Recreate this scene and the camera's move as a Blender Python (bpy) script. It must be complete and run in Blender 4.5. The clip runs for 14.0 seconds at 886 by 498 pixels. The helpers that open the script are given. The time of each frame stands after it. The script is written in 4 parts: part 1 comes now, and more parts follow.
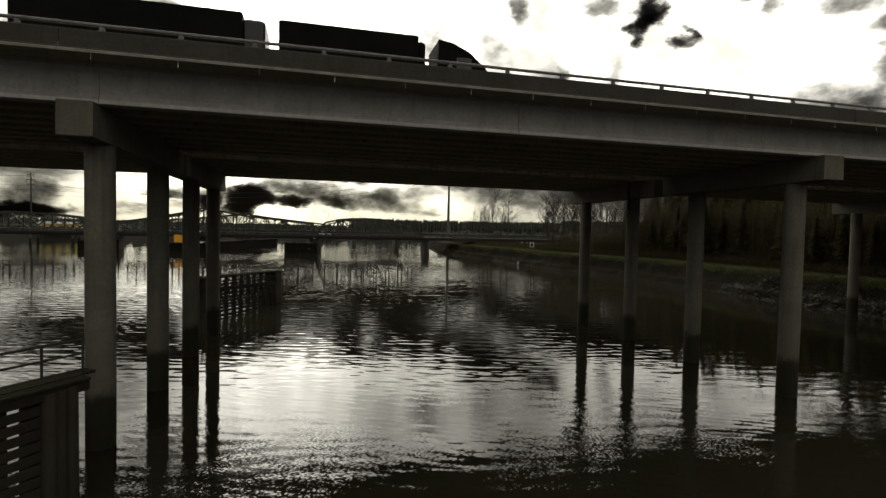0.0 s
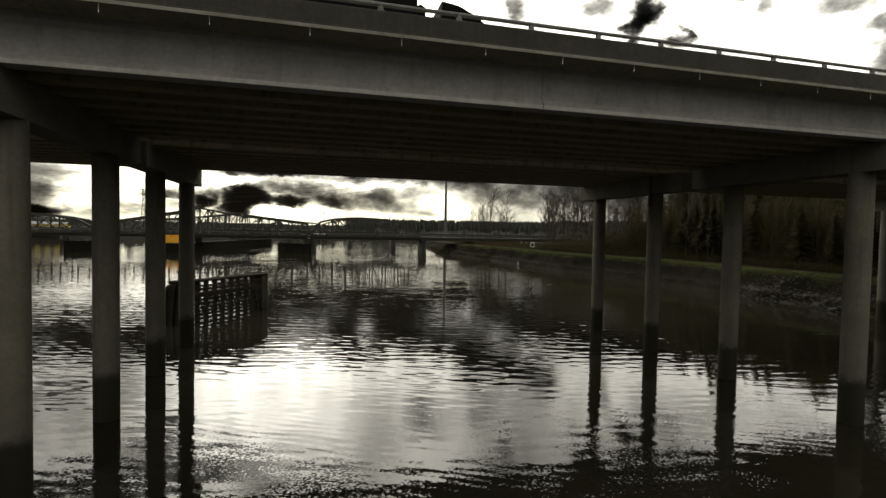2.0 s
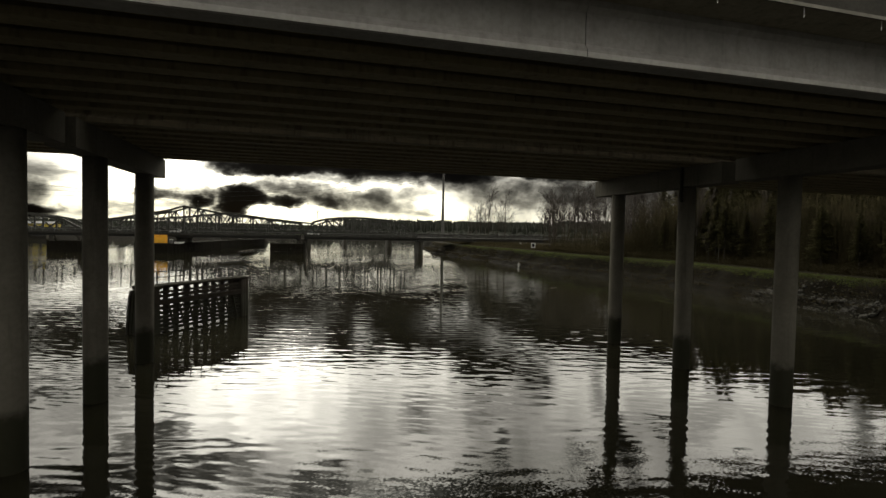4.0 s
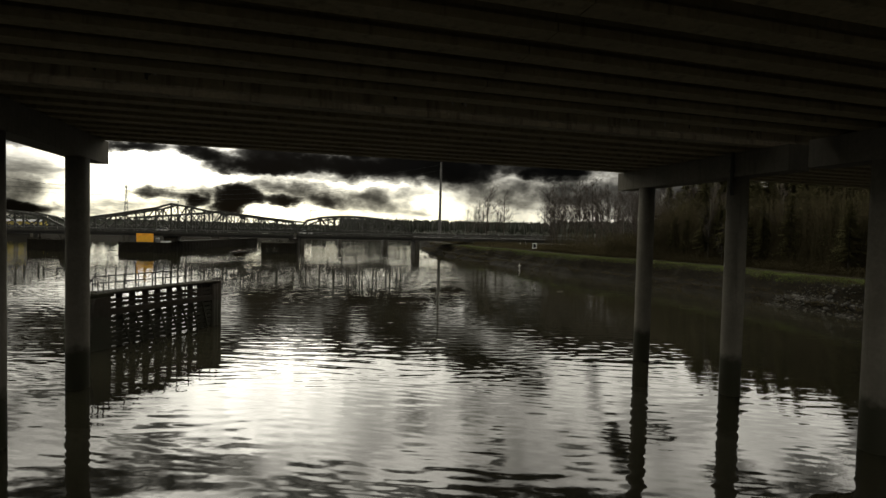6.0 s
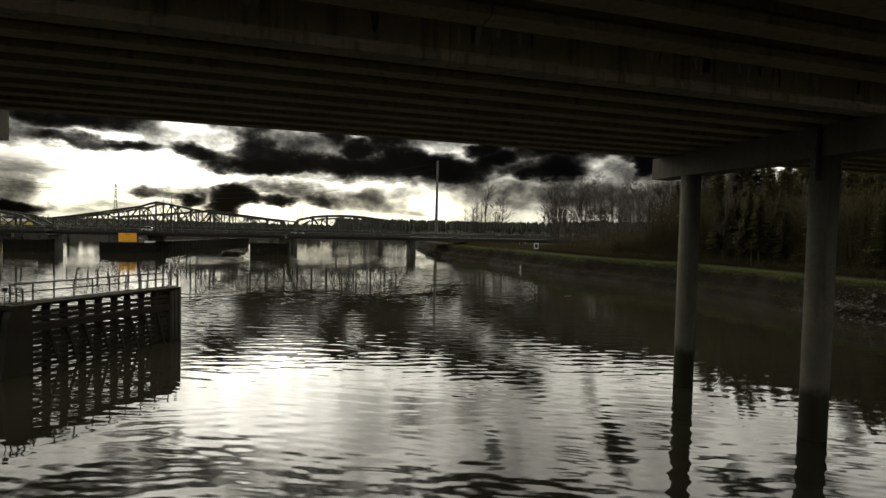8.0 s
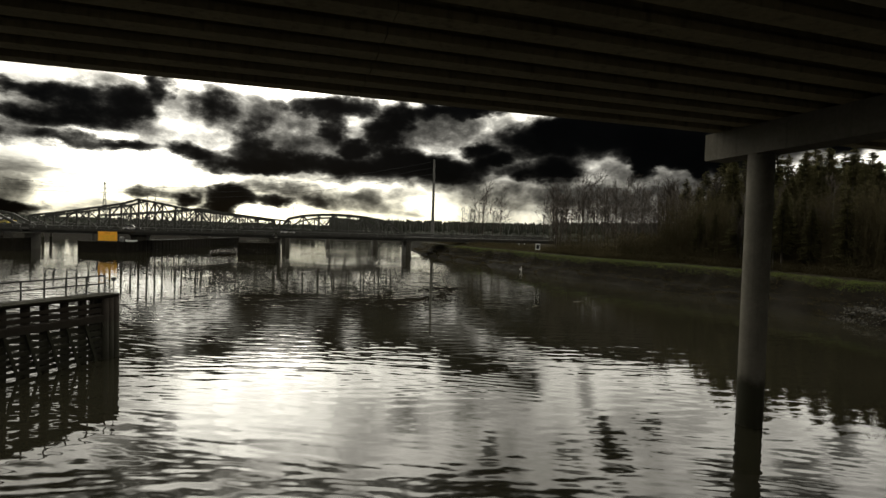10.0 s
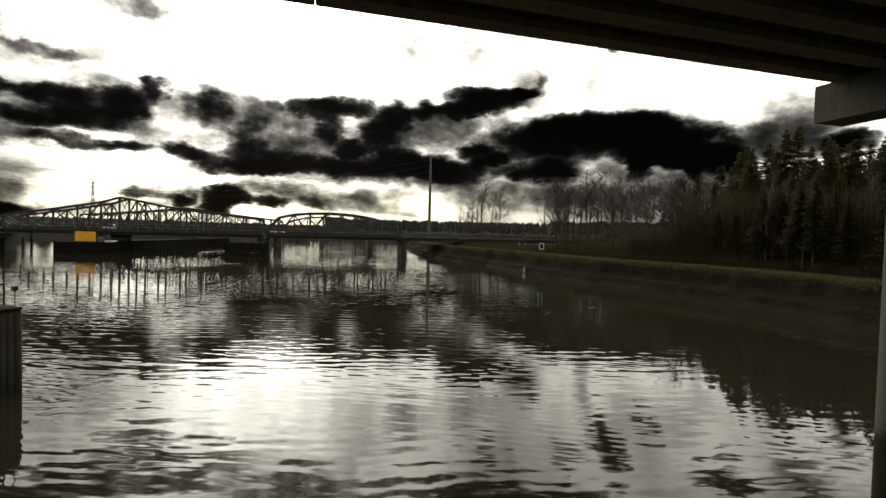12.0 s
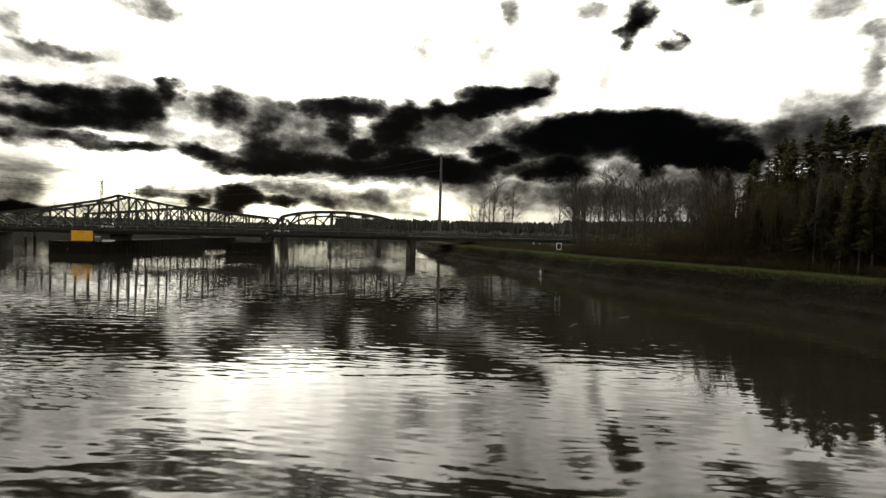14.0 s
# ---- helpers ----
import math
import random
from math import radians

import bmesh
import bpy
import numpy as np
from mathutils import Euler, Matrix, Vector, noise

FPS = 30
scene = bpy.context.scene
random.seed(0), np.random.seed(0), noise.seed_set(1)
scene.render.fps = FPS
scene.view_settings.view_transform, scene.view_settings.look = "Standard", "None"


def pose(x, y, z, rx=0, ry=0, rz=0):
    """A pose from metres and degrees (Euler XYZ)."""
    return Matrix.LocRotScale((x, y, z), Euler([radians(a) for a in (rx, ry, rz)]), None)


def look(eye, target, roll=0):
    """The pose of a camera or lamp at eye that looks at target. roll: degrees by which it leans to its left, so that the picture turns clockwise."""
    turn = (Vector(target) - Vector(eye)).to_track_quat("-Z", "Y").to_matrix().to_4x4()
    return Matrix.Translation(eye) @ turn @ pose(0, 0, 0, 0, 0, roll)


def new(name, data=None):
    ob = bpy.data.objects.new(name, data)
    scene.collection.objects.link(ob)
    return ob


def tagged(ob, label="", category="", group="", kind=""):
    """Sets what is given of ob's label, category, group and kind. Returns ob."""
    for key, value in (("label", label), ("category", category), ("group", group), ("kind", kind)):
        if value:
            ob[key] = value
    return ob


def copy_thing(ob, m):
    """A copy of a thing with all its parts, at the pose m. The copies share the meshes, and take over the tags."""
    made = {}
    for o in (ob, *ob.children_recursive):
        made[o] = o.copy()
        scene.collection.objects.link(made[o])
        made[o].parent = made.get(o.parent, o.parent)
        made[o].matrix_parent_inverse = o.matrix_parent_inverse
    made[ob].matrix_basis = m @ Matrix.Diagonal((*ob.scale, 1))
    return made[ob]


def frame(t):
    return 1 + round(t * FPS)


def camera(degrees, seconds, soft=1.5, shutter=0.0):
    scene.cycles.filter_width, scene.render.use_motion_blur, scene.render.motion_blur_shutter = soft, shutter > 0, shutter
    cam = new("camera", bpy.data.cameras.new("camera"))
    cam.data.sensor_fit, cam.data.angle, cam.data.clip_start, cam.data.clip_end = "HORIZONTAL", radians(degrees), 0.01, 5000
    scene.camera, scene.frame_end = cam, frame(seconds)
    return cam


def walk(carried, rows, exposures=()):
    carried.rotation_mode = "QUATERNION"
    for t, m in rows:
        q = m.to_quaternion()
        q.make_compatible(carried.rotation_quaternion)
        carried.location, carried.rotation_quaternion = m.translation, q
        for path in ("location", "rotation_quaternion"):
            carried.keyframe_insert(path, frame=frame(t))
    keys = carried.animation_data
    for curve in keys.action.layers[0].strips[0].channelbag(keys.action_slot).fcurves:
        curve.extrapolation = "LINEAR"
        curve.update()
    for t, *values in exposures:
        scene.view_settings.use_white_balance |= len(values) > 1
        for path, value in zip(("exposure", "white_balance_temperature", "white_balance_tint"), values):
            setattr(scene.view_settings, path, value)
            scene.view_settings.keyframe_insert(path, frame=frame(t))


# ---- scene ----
cam = camera(82.7, 14.0)
PATH = [
    (0, (7.425, -19.661, 8.474), (7.914, -17.723, 8.405), 1.2),
    (0.5, (7.613, -18.669, 8.476), (8.104, -16.731, 8.407), 1.3),
    (1, (7.771, -17.653, 8.47), (8.265, -15.716, 8.401), 1.3),
    (1.5, (7.954, -16.596, 8.454), (8.451, -14.66, 8.385), 1.2),
    (2, (8.133, -15.523, 8.445), (8.635, -13.588, 8.375), 1.1),
    (2.5, (8.354, -14.44, 8.395), (8.859, -12.506, 8.326), 1.1),
    (3, (8.635, -13.235, 8.361), (9.143, -11.301, 8.293), 1.1),
    (5.5, (10.073, -6.818, 8.28), (10.597, -4.889, 8.212), 1.4),
    (6, (10.412, -5.354, 8.231), (10.939, -3.426, 8.163), 1.4),
    (6.5, (10.687, -3.789, 8.157), (11.218, -1.862, 8.089), 1.4),
    (7, (11.084, -2.359, 8.154), (11.62, -0.433, 8.088), 1.5),
    (7.5, (11.466, -0.896, 8.075), (12.004, 1.029, 8.008), 1.4),
    (8, (11.883, 0.593, 8.071), (12.424, 2.517, 8.004), 1.4),
    (10.5, (14.014, 8.372, 7.728), (14.572, 10.292, 7.665), 1.6),
    (11, (14.391, 10.055, 7.696), (14.953, 11.973, 7.632), 1.5),
    (11.5, (14.859, 11.675, 7.579), (15.423, 13.593, 7.516), 1.5),
    (12, (15.295, 13.339, 7.499), (15.863, 15.256, 7.437), 1.5),
    (12.5, (15.883, 15.116, 7.458), (16.453, 17.032, 7.396), 1.6),
    (13, (16.469, 16.673, 7.446), (17.041, 18.588, 7.384), 1.5),
    (13.5, (16.936, 18.182, 7.43), (17.506, 20.098, 7.367), 1.5),
    (14, (17.335, 19.725, 7.418), (17.861, 21.654, 7.353), 1.5),
]
walk(cam, [(t, look(eye, target, roll)) for t, eye, target, roll in PATH], [(0, -.4), (.3, 0), (14, 0)])

# ---------------------------------------------------------------- light
SUN = Vector((-0.030, 0.953, 0.301)).normalized()
SUN_EL, SUN_AZ = math.asin(SUN.z), math.atan2(SUN.x, SUN.y)

# clouds: azimuth, elevation, half width, half height (degrees), density
# long dark bank upstream, on the sunny side
LEFT_BANK = [
    (-21.1, 11.6, 3.1, 0.7, 0.8), (-16.3, 12.1, 2.4, 0.7, 0.8), (-13.1, 13.1, 1.1, 1.1, 0.8), (-18.3, 10.0, 3.3, 1.1, 0.8), (-24.6, 9.5, 2.3, 0.7, 0.72), (-15.8, 11.1, 1.9, 0.9, 0.76),
    (-20.7, 8.9, 2.5, 0.6, 0.6), (-25.4, 11.7, 1.8, 0.5, 0.56), (-19.4, 7.4, 3.7, 0.5, 0.6), (-15.8, 7.4, 2.0, 0.5, 0.48), (-25.4, 7.0, 0.8, 0.5, 0.4), (-8.2, 12.6, 1.6, 1.7, 0.48),
    (-13.9, 14.1, 0.8, 0.4, 0.48)]
# broken bank over the river
MIDDLE_BANK = [
    (0.9, 13.1, 3.1, 1.0, 0.95), (5.0, 13.6, 3.1, 0.8, 1), (11.1, 13.0, 1.8, 1.4, 1), (14.3, 13.9, 1.1, 0.8, 0.8), (5.8, 9.0, 1.7, 0.8, 0.95), (-11.1, 7.3, 1.8, 0.7, 1),
    (-4.3, 7.7, 2.4, 1.2, 1), (-8.2, 6.5, 2.3, 0.9, 0.85), (-3.7, 6.3, 3.0, 0.7, 1), (-1.1, 7.2, 1.8, 1.2, 0.85), (2.5, 7.2, 3.5, 0.8, 1), (6.2, 6.8, 3.1, 0.9, 0.9),
    (10.9, 7.6, 4.1, 1.4, 1), (3.3, 10.8, 1.3, 1.3, 0.8), (8.9, 10.9, 1.8, 1.8, 0.7), (-4.9, 10.0, 1.7, 1.3, 0.42)]
# heaviest bank, above the leafless trees
BLACK_BANK = [
    (16.4, 7.3, 5.7, 1.3, 1.35), (20.1, 9.5, 1.8, 0.7, 1.35), (22.4, 8.3, 2.0, 0.7, 1.35), (27.4, 7.0, 3.4, 1.1, 1.35), (20.9, 14.8, 3.3, 1.1, 1.35), (18.1, 13.8, 2.7, 0.7, 1.2),
    (24.6, 15.4, 1.7, 0.5, 1.2), (28.5, 10.3, 6.0, 1.9, 1.35), (32.9, 11.7, 6.5, 1.3, 1.35), (37.7, 10.6, 5.2, 2.0, 1.35), (41.9, 9.5, 3.7, 1.7, 1.35), (45.0, 8.3, 2.0, 1.4, 1.35),
    (37.3, 7.8, 0.8, 1.3, 1.35), (42.5, 7.0, 0.8, 0.9, 1.2), (39.4, 8.4, 3.5, 0.9, 1.2), (55.2, 9.2, 1.7, 1.0, 1.35)]
# small dark clouds near the horizon
LOW_CLOUDS = [
    (-25.6, 1.3, 3.1, 0.6, 1.8), (-14.1, 3.3, 1.7, 0.5, 0.55), (-10.7, 2.9, 1.3, 0.5, 0.9), (-6.6, 3.1, 1.5, 1.0, 1.3), (-7.7, 2.1, 1.4, 0.5, 1.1), (-3.2, 3.1, 2.0, 0.5, 0.85),
    (-8.7, 3.3, 3.7, 0.8, 0.3), (36.2, 22.5, 1.1, 1.5, 0.85), (35.3, 21.1, 1.0, 0.7, 0.75), (35.1, 19.5, 0.5, 0.7, 0.5), (38.9, 19.1, 0.8, 0.6, 0.55), (39.7, 19.8, 0.4, 0.5, 0.5)]
# banks higher up, known from the river
HIGH_BANKS = [
    (12.6, 20.3, 2.1, 1.7, 0.17), (19.4, 19.7, 1.4, 2.2, 0.11), (25.3, 15.9, 2.1, 1.8, 0.2), (26.4, 17.0, 0.7, 0.9, 0.3), (32.4, 16.3, 0.9, 2.4, 0.12), (23.5, 27.5, 13.5, 1.2, 0.7),
    (47.2, 22.8, 2.9, 0.7, 0.7), (52.5, 21.7, 2.5, 0.6, 0.4), (-16.1, 23.9, 9.1, 1.7, 0.5), (-23.9, 23.0, 4.3, 1.4, 0.45), (-0.2, 26.8, 5.5, 1.4, 0.36), (-21.0, 15.6, 8.5, 4.4, 0.14),
    (7.1, 19.8, 16.2, 5.8, 0.09), (22.4, 23.5, 0.8, 1.0, 0.22)]
# grey torn cloud between the dark cores
GREY_BANK = [
    (-21.9, 10.4, 5.5, 2.0, 0.5), (-24.3, 7.7, 3.8, 0.9, 0.42), (-10.9, 12.2, 3.9, 1.7, 0.36), (-17.4, 13.0, 4.1, 0.7, 0.3), (-14.8, 10.0, 2.4, 1.4, 0.34), (-5.5, 11.9, 3.6, 2.5, 0.42),
    (-1.5, 10.9, 3.2, 2.2, 0.48), (3.3, 11.2, 3.7, 2.5, 0.5), (9.6, 10.7, 2.8, 3.0, 0.6), (0.9, 8.7, 3.6, 1.3, 0.62), (7.4, 8.6, 2.8, 1.5, 0.62), (-11.4, 8.5, 4.6, 1.1, 0.3),
    (20.4, 11.9, 3.8, 2.7, 0.4), (15.9, 11.5, 2.9, 2.4, 0.38), (13.7, 12.3, 3.8, 2.4, 0.5), (-6.6, 11.0, 3.8, 2.4, 0.28), (1.0, 5.8, 13.0, 0.7, 0.4), (14.8, 5.5, 4.5, 0.8, 0.5),
    (25.0, 4.5, 8.0, 1.3, 0.42), (35.1, 5.4, 6.8, 2.7, 0.5), (43.1, 5.6, 4.5, 2.1, 0.5), (49.9, 9.5, 4.3, 1.7, 0.85)]
# thin grey veils, high and low
GREY_WISPS = [
    (52.7, 12.0, 3.8, 1.3, 0.45), (54.7, 14.9, 0.9, 2.8, 0.32), (52.4, 19.9, 1.7, 1.0, 0.4), (55.0, 17.8, 1.9, 0.6, 0.32), (46.8, 21.2, 0.9, 0.7, 0.36), (31.6, 23.1, 1.7, 0.7, 0.35),
    (-15.3, 20.5, 2.8, 1.0, 0.42), (-13.0, 19.6, 1.2, 0.9, 0.22), (-22.3, 15.3, 3.0, 0.5, 0.55), (-25.6, 16.6, 0.8, 0.7, 0.3), (-25.4, 2.6, 2.0, 1.5, 0.5), (2.3, 3.1, 1.3, 0.6, 0.5),
    (6.0, 3.2, 5.0, 0.8, 0.4), (0.1, 3.9, 4.8, 0.9, 0.42), (-3.7, 4.5, 3.4, 0.5, 0.35), (9.1, 4.1, 3.8, 0.6, 0.3), (-23.1, 14.2, 3.5, 0.7, 0.2)]


class Nodes:
    """Short spellings for a node tree."""

    def __init__(self, tree):
        self.tree = tree
        tree.nodes.clear()

    def add(self, kind, **settings):
        node = self.tree.nodes.new(kind)
        for key, value in settings.items():
            if key == "operation":
                node.operation = value
            elif key == "blend":
                node.data_type, node.blend_type = "RGBA", value
            elif key == "mode":
                node.noise_dimensions = value
        return node

    def put(self, socket, value):
        if isinstance(value, bpy.types.NodeSocket):
            self.tree.links.new(value, socket)
        else:
            socket.default_value = value

    def math(self, op, a, b=0.0, clamp=False):
        n = self.add("ShaderNodeMath", operation=op)
        n.use_clamp = clamp
        self.put(n.inputs[0], a)
        self.put(n.inputs[1], b)
        return n.outputs[0]

    def vec(self, op, a, b=(0, 0, 0)):
        n = self.add("ShaderNodeVectorMath", operation=op)
        self.put(n.inputs[0], a)
        if op != "LENGTH":
            self.put(n.inputs[1], b)
        return n.outputs["Value" if op in ("LENGTH", "DOT_PRODUCT") else "Vector"]

    def noise(self, vector, scale, detail=4.0, rough=0.55, colour=False):
        n = self.add("ShaderNodeTexNoise")
        self.put(n.inputs["Vector"], vector)
        n.inputs["Scale"].default_value, n.inputs["Detail"].default_value, n.inputs["Roughness"].default_value = scale, detail, rough
        return n.outputs["Color" if colour else "Fac"]

    def ramp(self, value, a, b, x=0.0, y=1.0):
        n = self.add("ShaderNodeMapRange")
        n.interpolation_type = "SMOOTHSTEP"
        for k, v in enumerate((value, a, b, x, y)):
            self.put(n.inputs[k], v)
        return n.outputs[0]

    def mix(self, fac, a, b, blend="MIX"):
        n = self.add("ShaderNodeMix", blend=blend)
        self.put(n.inputs[0], fac)
        self.put(n.inputs[6], a if isinstance(a, bpy.types.NodeSocket) else (*a, 1))
        self.put(n.inputs[7], b if isinstance(b, bpy.types.NodeSocket) else (*b, 1))
        return n.outputs[2]

    def stretch(self, vector, x, y, z):
        return self.vec("MULTIPLY", vector, (x, y, z))


def make_world():
    world = bpy.data.worlds.new("sky")
    scene.world = world
    world.use_nodes = True
    k = Nodes(world.node_tree)
    way = k.add("ShaderNodeTexCoord").outputs["Generated"]
    split = k.add("ShaderNodeSeparateXYZ")
    k.put(split.inputs[0], way)
    x, y, z = split.outputs
    az = k.math("MULTIPLY", k.math("ARCTAN2", x, y), 57.2958)
    el = k.math("MULTIPLY", k.math("ARCSINE", z), 57.2958)
    join = k.add("ShaderNodeCombineXYZ")
    k.put(join.inputs[0], az)
    k.put(join.inputs[1], el)
    flat = join.outputs[0]
    # ragged edges: push the look-up point about by noise of three sizes
    shove = k.vec("SUBTRACT", k.noise(k.stretch(flat, .5, 1, 1), .20, 6, .62, colour=True), (.5, .5, .5))
    fine = k.vec("SUBTRACT", k.noise(k.stretch(flat, .6, 1, 1), .8, 4, .55, colour=True), (.5, .5, .5))
    bent = k.vec("ADD", flat, k.vec("ADD", k.stretch(shove, 5.5, 2.6, 0), k.stretch(fine, 2.6, 1.6, 0)))
    
    def gather(banks):
        total = None
        for a, e, w, h, s in banks:
            scaled = k.add("ShaderNodeVectorMath", operation="MULTIPLY_ADD")
            k.put(scaled.inputs[0], bent)
            k.put(scaled.inputs[1], (1 / w, 1 / h, 0))
            k.put(scaled.inputs[2], (-a / w, -e / h, 0))
            one = k.ramp(k.vec("LENGTH", scaled.outputs[0]), 1.6, .3, 0, s)
            total = one if total is None else k.math("ADD", total, one)
        return total

    # dark cores and grey skirts, both frayed by billows
    billow = k.math("SUBTRACT", k.noise(k.stretch(flat, .7, 1, 1), .42, 7, .62), .5)
    core = gather(LEFT_BANK + MIDDLE_BANK + BLACK_BANK + LOW_CLOUDS + HIGH_BANKS)
    core = k.math("ADD", core, k.math("MULTIPLY", billow, k.ramp(core, 0, .5, 0, 1.7)))
    skirt = gather(GREY_BANK + GREY_WISPS)
    skirt = k.math("ADD", skirt, k.math("MULTIPLY", billow, k.ramp(skirt, 0, .5, 0, 1.5)))
    dark = k.math("ADD", k.math("MAXIMUM", k.math("MULTIPLY", core, 1.12), 0), k.math("MAXIMUM", k.math("MULTIPLY", skirt, .79), 0))
    near = k.vec("DOT_PRODUCT", way, tuple(SUN))
    # thin veils below the bank, and broken cloud over the rest of the sky
    veil = k.ramp(k.noise(k.stretch(flat, .3, 1.2, 1), .3, 6, .6), .5, .72, 0, .3)
    veil = k.math("MULTIPLY", veil, k.ramp(el, 7, 4.5))
    around = k.ramp(k.noise(k.stretch(way, 1, 1, 2.6), 2.1, 7, .62), .50, .68, 0, .85)
    around = k.math("MULTIPLY", around, k.ramp(near, .80, .45))
    dark = k.math("MAXIMUM", dark, k.math("MAXIMUM", around, veil))
    # bright high cloud, brightest about the sun
    glow = k.math("ADD", k.math("ADD", k.ramp(near, -.6, 1.0, .55, 2.3), k.ramp(near, .35, -.5, 0, .65)), k.ramp(near, .89, 1.0, 0, 3.4))
    glow = k.math("ADD", glow, k.math("ADD", k.ramp(near, .992, 1.0, 0, 2.4), k.ramp(near, .975, 1.0, 0, 1.5)))
    glow = k.math("MULTIPLY", glow, k.ramp(el, 1, 13, .45, 1))
    # folds in the bright cloud
    folds = k.noise(k.vec("ADD", k.stretch(flat, .8, 1, 1), k.stretch(shove, 6, 6, 0)), .13, 5, .6)
    glow = k.math("MULTIPLY", glow, k.ramp(folds, .34, .64, .62, 1.3))
    tint = k.mix(k.ramp(near, .2, 1.0), (1.0, .965, .865), (1.0, .962, .84))
    low = k.math("MULTIPLY", k.ramp(el, 8, 1), k.ramp(near, .7, .95))
    tint = k.mix(low, tint, (1.0, .94, .70))
    white = k.vec("SCALE", tint)
    k.put(white.node.inputs["Scale"], glow)
    black = k.vec("SCALE", (.55, .58, .62))
    k.put(black.node.inputs["Scale"], k.math("MULTIPLY", glow, .0006))
    # light falls off through the thickness of the cloud
    lit = k.mix(k.math("POWER", 2.7183, k.math("MULTIPLY", dark, -6.2)), black, white)
    sky = k.add("ShaderNodeTexSky")
    sky.sky_type, sky.sun_disc, sky.sun_elevation, sky.sun_rotation = "NISHITA", False, SUN_EL, SUN_AZ
    clear = k.add("ShaderNodeBackground")
    k.put(clear.inputs[0], sky.outputs[0])
    clear.inputs[1].default_value = 0.0001
    cloudy = k.add("ShaderNodeBackground")
    k.put(cloudy.inputs[0], lit)
    cloudy.inputs[1].default_value = 1.0
    both = k.add("ShaderNodeAddShader")
    k.put(both.inputs[0], clear.outputs[0])
    k.put(both.inputs[1], cloudy.outputs[0])
    out = k.add("ShaderNodeOutputWorld")
    k.put(out.inputs[0], both.outputs[0])


make_world()
sun = new("sun", bpy.data.lights.new("sun", "SUN"))
sun.data.energy, sun.data.angle, sun.data.color = 0.035, radians(12), (1.0, .95, .84)
sun.matrix_world = look(SUN * 50, (0, 0, 0))


# ---------------------------------------------------------------- materials
def material(name, base, other, rough=.85, grain=6.0, blotch=.35, bump=.25, metal=0.0, streak=0.0, wet=False, spec=.35, pieces=0.0):
    m = bpy.data.materials.new(name)
    m.use_nodes = True
    k = Nodes(m.node_tree)
    place = k.add("ShaderNodeNewGeometry").outputs["Position"]
    small, large = k.noise(place, grain, 6, .6), k.noise(place, blotch, 4, .6)
    colour = k.mix(k.ramp(large, .3, .7), base, other)
    colour = k.mix(k.ramp(small, .3, .75, 0, .45), colour, tuple(c * .55 for c in base))
    if streak:
        runs = k.noise(k.stretch(place, 2.2, 2.2, .16), 1.6, 5, .62)
        colour = k.mix(k.ramp(runs, .5, .72, 0, streak), colour, tuple(c * .3 for c in base))
        pale = k.noise(k.stretch(place, 3.1, 3.1, .2), 1.1, 4, .6)
        colour = k.mix(k.ramp(pale, .6, .75, 0, streak * .4), colour, tuple(min(1, c * 1.45) for c in base))
    roughness = k.ramp(small, .2, .8, rough - .1, min(1, rough + .08))
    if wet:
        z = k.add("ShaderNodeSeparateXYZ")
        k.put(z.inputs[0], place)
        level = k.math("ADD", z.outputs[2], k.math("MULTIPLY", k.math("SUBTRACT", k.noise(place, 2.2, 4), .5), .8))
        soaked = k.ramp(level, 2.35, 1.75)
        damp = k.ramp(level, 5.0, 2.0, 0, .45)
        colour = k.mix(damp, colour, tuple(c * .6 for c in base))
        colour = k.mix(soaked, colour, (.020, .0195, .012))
        roughness = k.math("SUBTRACT", roughness, k.math("MULTIPLY", soaked, .12))
    if pieces:
        luck = k.add("ShaderNodeObjectInfo").outputs["Random"]
        colour = k.mix(k.math("MULTIPLY", luck, pieces), colour, tuple(c * .35 for c in base))
    shade = k.add("ShaderNodeBsdfPrincipled")
    k.put(shade.inputs["Base Color"], colour)
    k.put(shade.inputs["Roughness"], roughness)
    shade.inputs["Metallic"].default_value = metal
    shade.inputs["Specular IOR Level"].default_value = spec
    if bump:
        b = k.add("ShaderNodeBump")
        b.inputs["Strength"].default_value, b.inputs["Distance"].default_value = bump, .03
        k.put(b.inputs["Height"], k.math("ADD", small, k.math("MULTIPLY", k.noise(place, grain * 4, 3), .4)))
        k.put(shade.inputs["Normal"], b.outputs[0])
    out = k.add("ShaderNodeOutputMaterial")
    k.put(out.inputs[0], shade.outputs[0])
    return m


